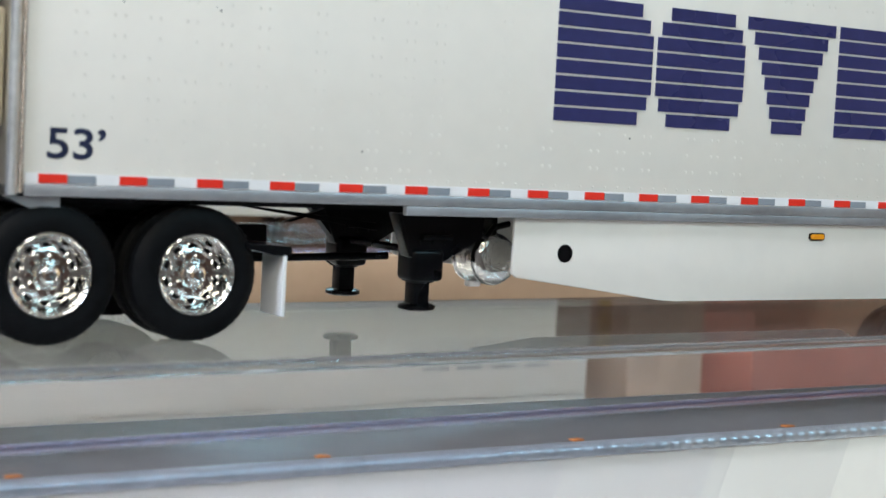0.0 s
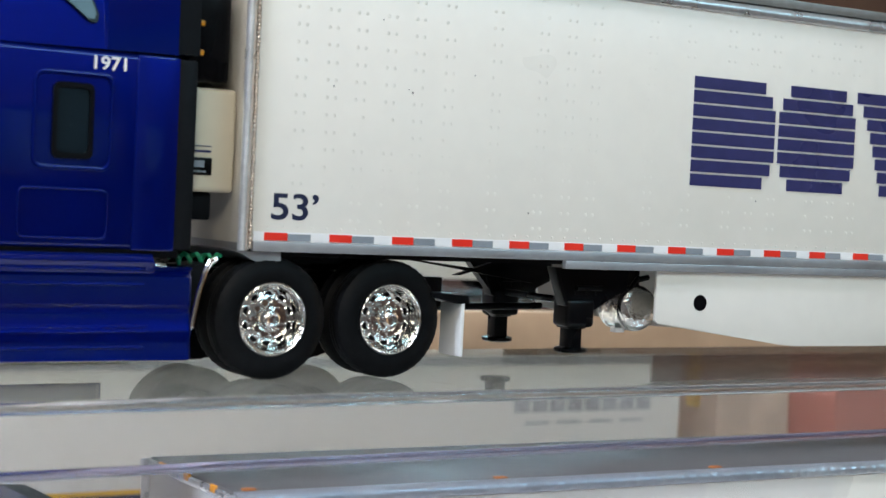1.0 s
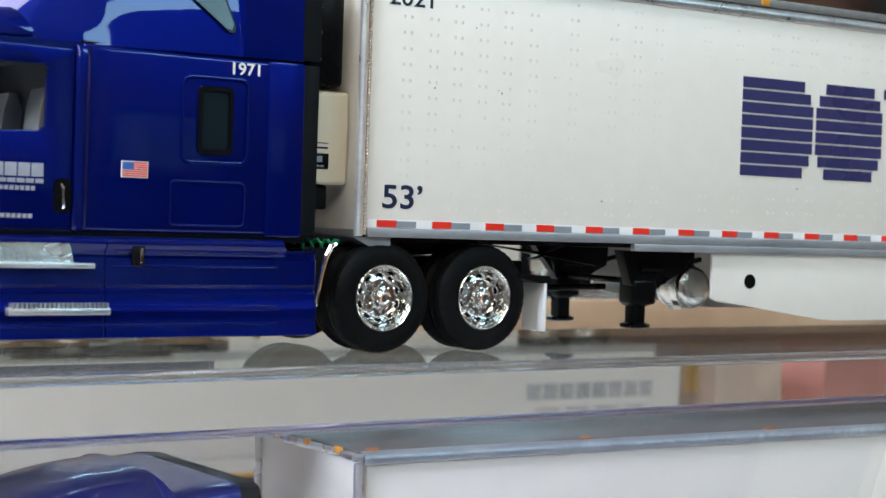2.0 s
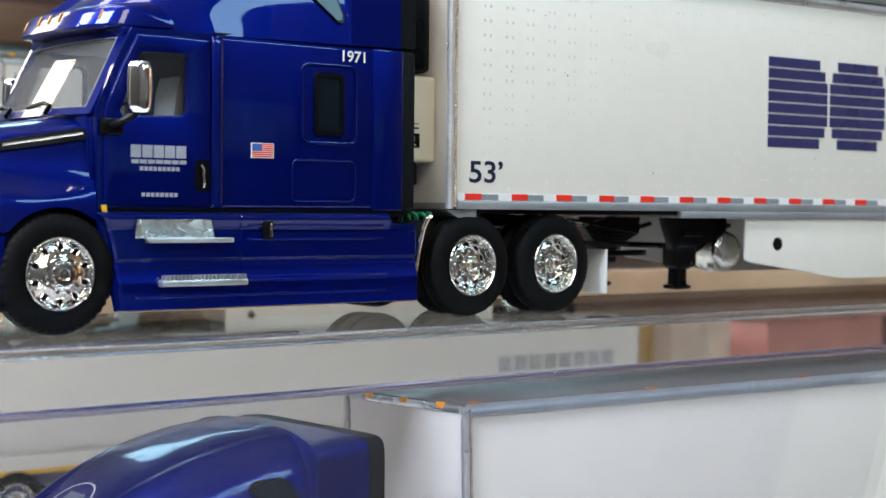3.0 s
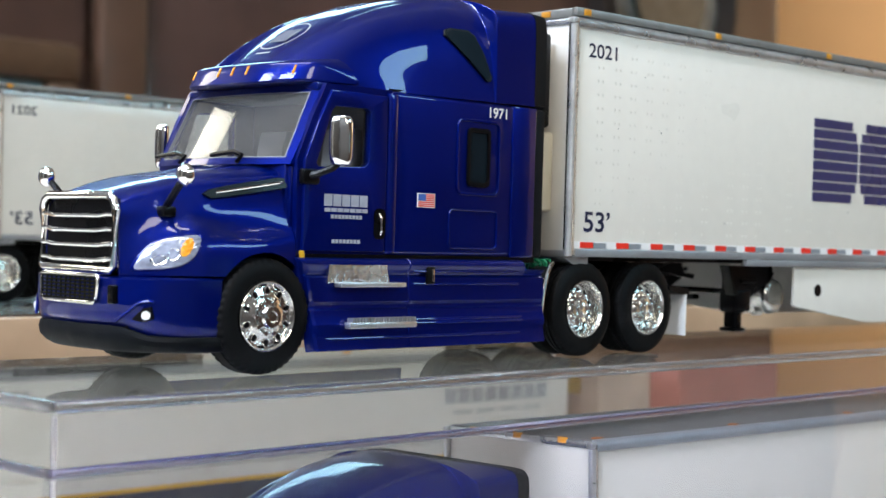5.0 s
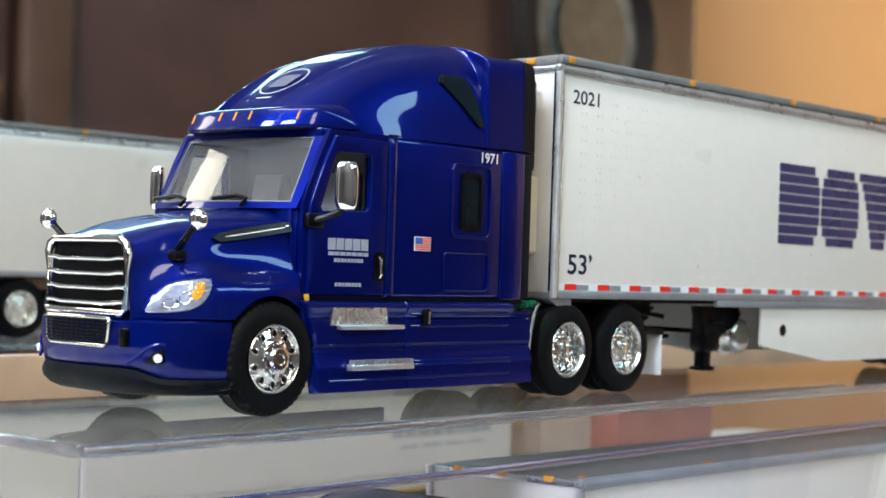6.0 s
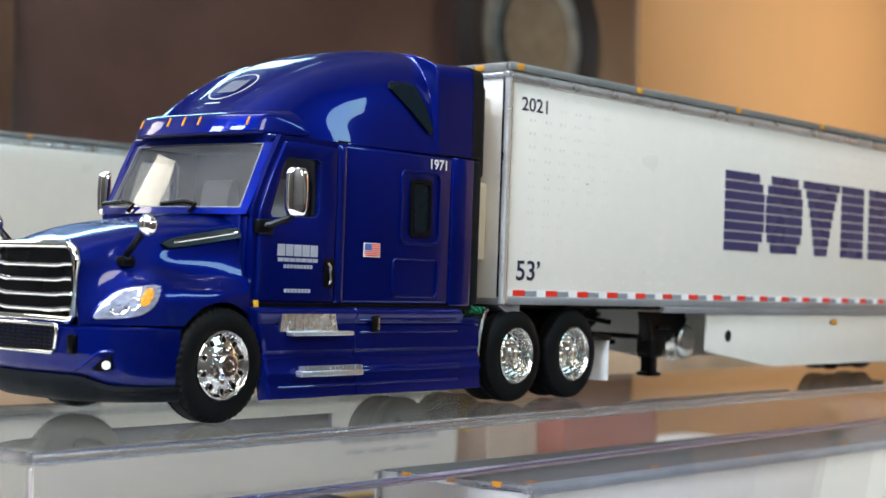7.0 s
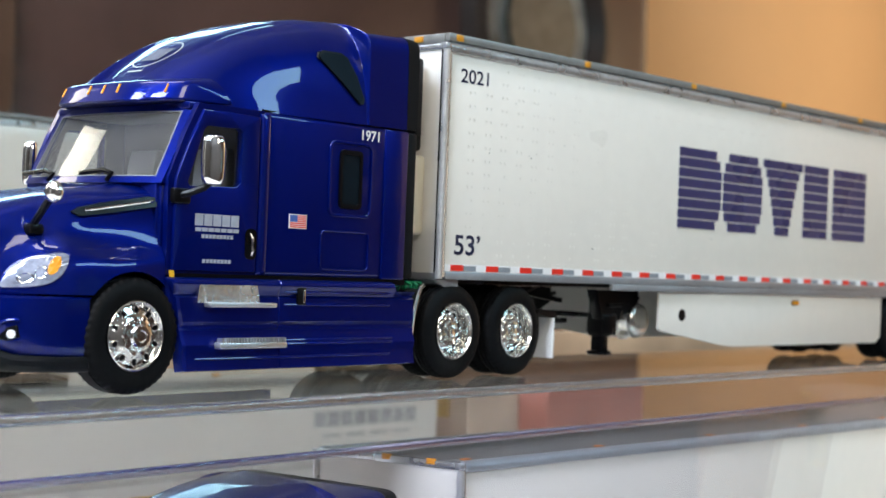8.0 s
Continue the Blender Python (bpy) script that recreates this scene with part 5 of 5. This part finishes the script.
        part("brace", ring_tube([(4.2, y0 + 0.13, 0.78), (5.25, y0 + 0.3, 0.98)], 0.035, 6), BLACK, leg)
    part("cross_tube", cyl((4.10, 0.6, 0.70), (4.10, TW - 0.6, 0.70), 0.04), BLACK, root)
    part("stay", prism([(2.25, 1.10), (2.35, 1.10), (3.98, 0.93), (3.96, 0.86)], 1.17, 1.24), BLACK, root)
    part("stay", prism([(3.45, 1.10), (3.55, 1.10), (3.0, 0.93), (2.92, 0.93)], 1.17, 1.24), BLACK, root)
    part("drag_link", cyl((2.0, 1.2, 0.56), (4.1, 1.2, 0.60), 0.04), BLACK, root)
    # chromed air tank lying across the frame, with two bands and a dished end
    tp = [(-0.025, 0.0), (-0.024, 0.06), (-0.02, 0.12), (-0.012, 0.18), (0.0, 0.235), (0.015, 0.272), (0.04, 0.30), (0.09, 0.31), (0.11, 0.325), (0.16, 0.325), (0.17, 0.31), (0.30, 0.31), (0.31, 0.325), (0.36, 0.325), (0.37, 0.31), (0.50, 0.31), (0.51, 0.325), (0.56, 0.325), (0.57, 0.31), (0.60, 0.25), (0.62, 0.0)]
    tank = part("air_tank", revolve(tp, 44), RIMCHROME, root, "chromed cylindrical air tank")
    tank.matrix_basis = pose(4.93 * K, 0.40 * K, 0.635 * K) @ Matrix.Scale(0.82, 4)
    part("drain_valve", box(-0.26, -0.10, 0.20, 0.34, -0.35, -0.28, 0.02), SHADE_WHITE, tank, "small pale valve block")
    part("tank_bracket", box(4.90, 4.96, 0.48, 0.8, 0.86, 1.12, 0.01), BLACK, root)
    part("air_pipe", ring_tube([(4.60, 0.46, 1.02), (4.68, 0.44, 0.90), (4.80, 0.44, 0.86), (4.92, 0.46, 0.98)], 0.028, 8), BLACK, root)
    # rear bogie
    for x in (12.75, 14.0):
        part("axle", cyl((x, 0.3, 0.52), (x, TW - 0.3, 0.52), 0.09), BLACK, root)
    w = wheel(root, 12.75, 0.05, False, False)
    for x, far in ((14.0, False), (12.75, True), (14.0, True)):
        more_wheel(w, root, x, TW - 0.05 if far else 0.05, far)
    for y0 in (0.10, TW - 0.70):
        part("mud_flap", box(14.75, 14.79, y0, y0 + 0.6, 0.12, 1.05, 0.008), MATT, root)
    # cooling unit on the front wall
    if printed:
        part("cooling_unit", box(-0.62, -0.06, 0.30, TW - 0.30, 1.72, 2.72, 0.05, seg=3), CREAM, root, "cream cooling unit housing")
        part("unit_grille", box(-0.58, -0.15, 0.29, TW - 0.29, 2.76, 3.95, 0.06), BLACK, root, "black cooling unit grille")
        for z in (3.02, 3.30, 3.58):
            part("unit_lamp", box(-0.56, -0.43, 0.265, 0.30, z, z + 0.055, 0.012), AMBER, root, "amber bar on the cooling unit")
        part("unit_panel", box(-0.60, -0.30, 0.285, 0.305, 1.88, 2.05, 0.008), BLACK, root, "black control panel")
        pb = bars(-0.555, -0.36, 1.905, 1.925, 0.284, 4, 0.3)
        part("panel_keys", pb, GREYINK, root)
        part("panel_screen", box(-0.54, -0.38, 0.278, 0.287, 1.955, 2.02), GREYINK, root)
        part("unit_print", box(-0.58, -0.31, 0.292, 0.302, 2.155, 2.165), NAVY, root)
        part("unit_print", box(-0.50, -0.31, 0.292, 0.302, 2.10, 2.12), NAVY, root)
        part("unit_pipe", box(-0.55, -0.25, 0.4, 0.8, 1.45, 1.72, 0.03), MATT, root)
    # printing
    if printed:
        for far in (False, True):
            y = TW - 0.026 if far else 0.026
            lettering("size_mark", "53\u2019", 0.225, 0.72, 1.485, 1.745, y, DEEPNAVY, root, far, 0.016, "dark navy marking 53 feet")
            lettering("year_mark", "2021", 0.235, 0.775, 3.675, 3.855, y, DEEPNAVY, root, far, 0.012, "dark navy number 2021")
            if far:
                continue
            lo, rows = 2.06, 8
            hgt = (3.31 - lo) / rows
            ya, yb = 0.020, 0.032
            for kind_, xa, xb in (("round", 5.25, 6.44), ("oval", 6.50, 7.68), ("wedge", 7.70, 8.98), ("stem", 9.05, 9.98), ("plain", 10.08, 11.28)):
                for r_ in range(rows):
                    z0, z1 = lo + r_ * hgt, lo + (r_ + 1) * hgt - 0.024
                    edge = 0.16 if r_ in (0, rows - 1) else 0.05 if r_ in (1, rows - 2) else 0.0
                    a, b = xa, xb
                    if kind_ in ("round", "oval"):
                        b -= edge
                    if kind_ == "oval":
                        a += edge
                    if kind_ == "wedge":
                        cut = 0.42 * (1 - r_ / (rows - 1)) ** 0.7
                        a, b = a + cut, b - cut
                    if kind_ == "stem":
                        b -= 0.10
                    part("print_stripe", box(a, b, ya, yb, z0, z1), NAVY, root, "dark navy printed stripe")
    return root


top_trailer = trailer("white_model_trailer", "white model semitrailer with red and white tape and navy print", True)
top_trailer.matrix_basis = pose(0, 0, 0)
low_trailer = trailer("white_case_trailer", "plain white model semitrailer inside the clear case", False, 18.1)
low_trailer.matrix_basis = pose(-0.31 * K, -0.78 * K - 0.0020, TABLE + 0.0022, -2.0, 0, -0.7)
part("navy_band", box(-0.9, 18.0, TW - 0.022, TW + 0.13, 0.20, 1.015), DEEPNAVY, low_trailer, "dark navy lower band")
part("yellow_line", box(-0.9, 18.0, TW - 0.022, TW + 0.132, 1.02, 1.11), YELLOW, low_trailer, "yellow line")
part("side_panel", box(-0.9, 18.0, TW - 0.022, TW + 0.128, 1.115, 1.42), WHITE, low_trailer, "white lower side panel")
for k in range(9):
    part("red_tape", box(-0.6 + 0.7 * k, -0.35 + 0.7 * k, TW + 0.126, TW + 0.136, 0.30, 0.38), RED, low_trailer)
part("faded_print", bars(13.3, 17.2, 2.40, 2.80, TW - 0.018, 8, 0.15), FADED, low_trailer, "row of grey printed bars")
part("faded_print", bars(13.6, 17.0, 2.12, 2.20, TW - 0.018, 4, 0.3), FADED, low_trailer)
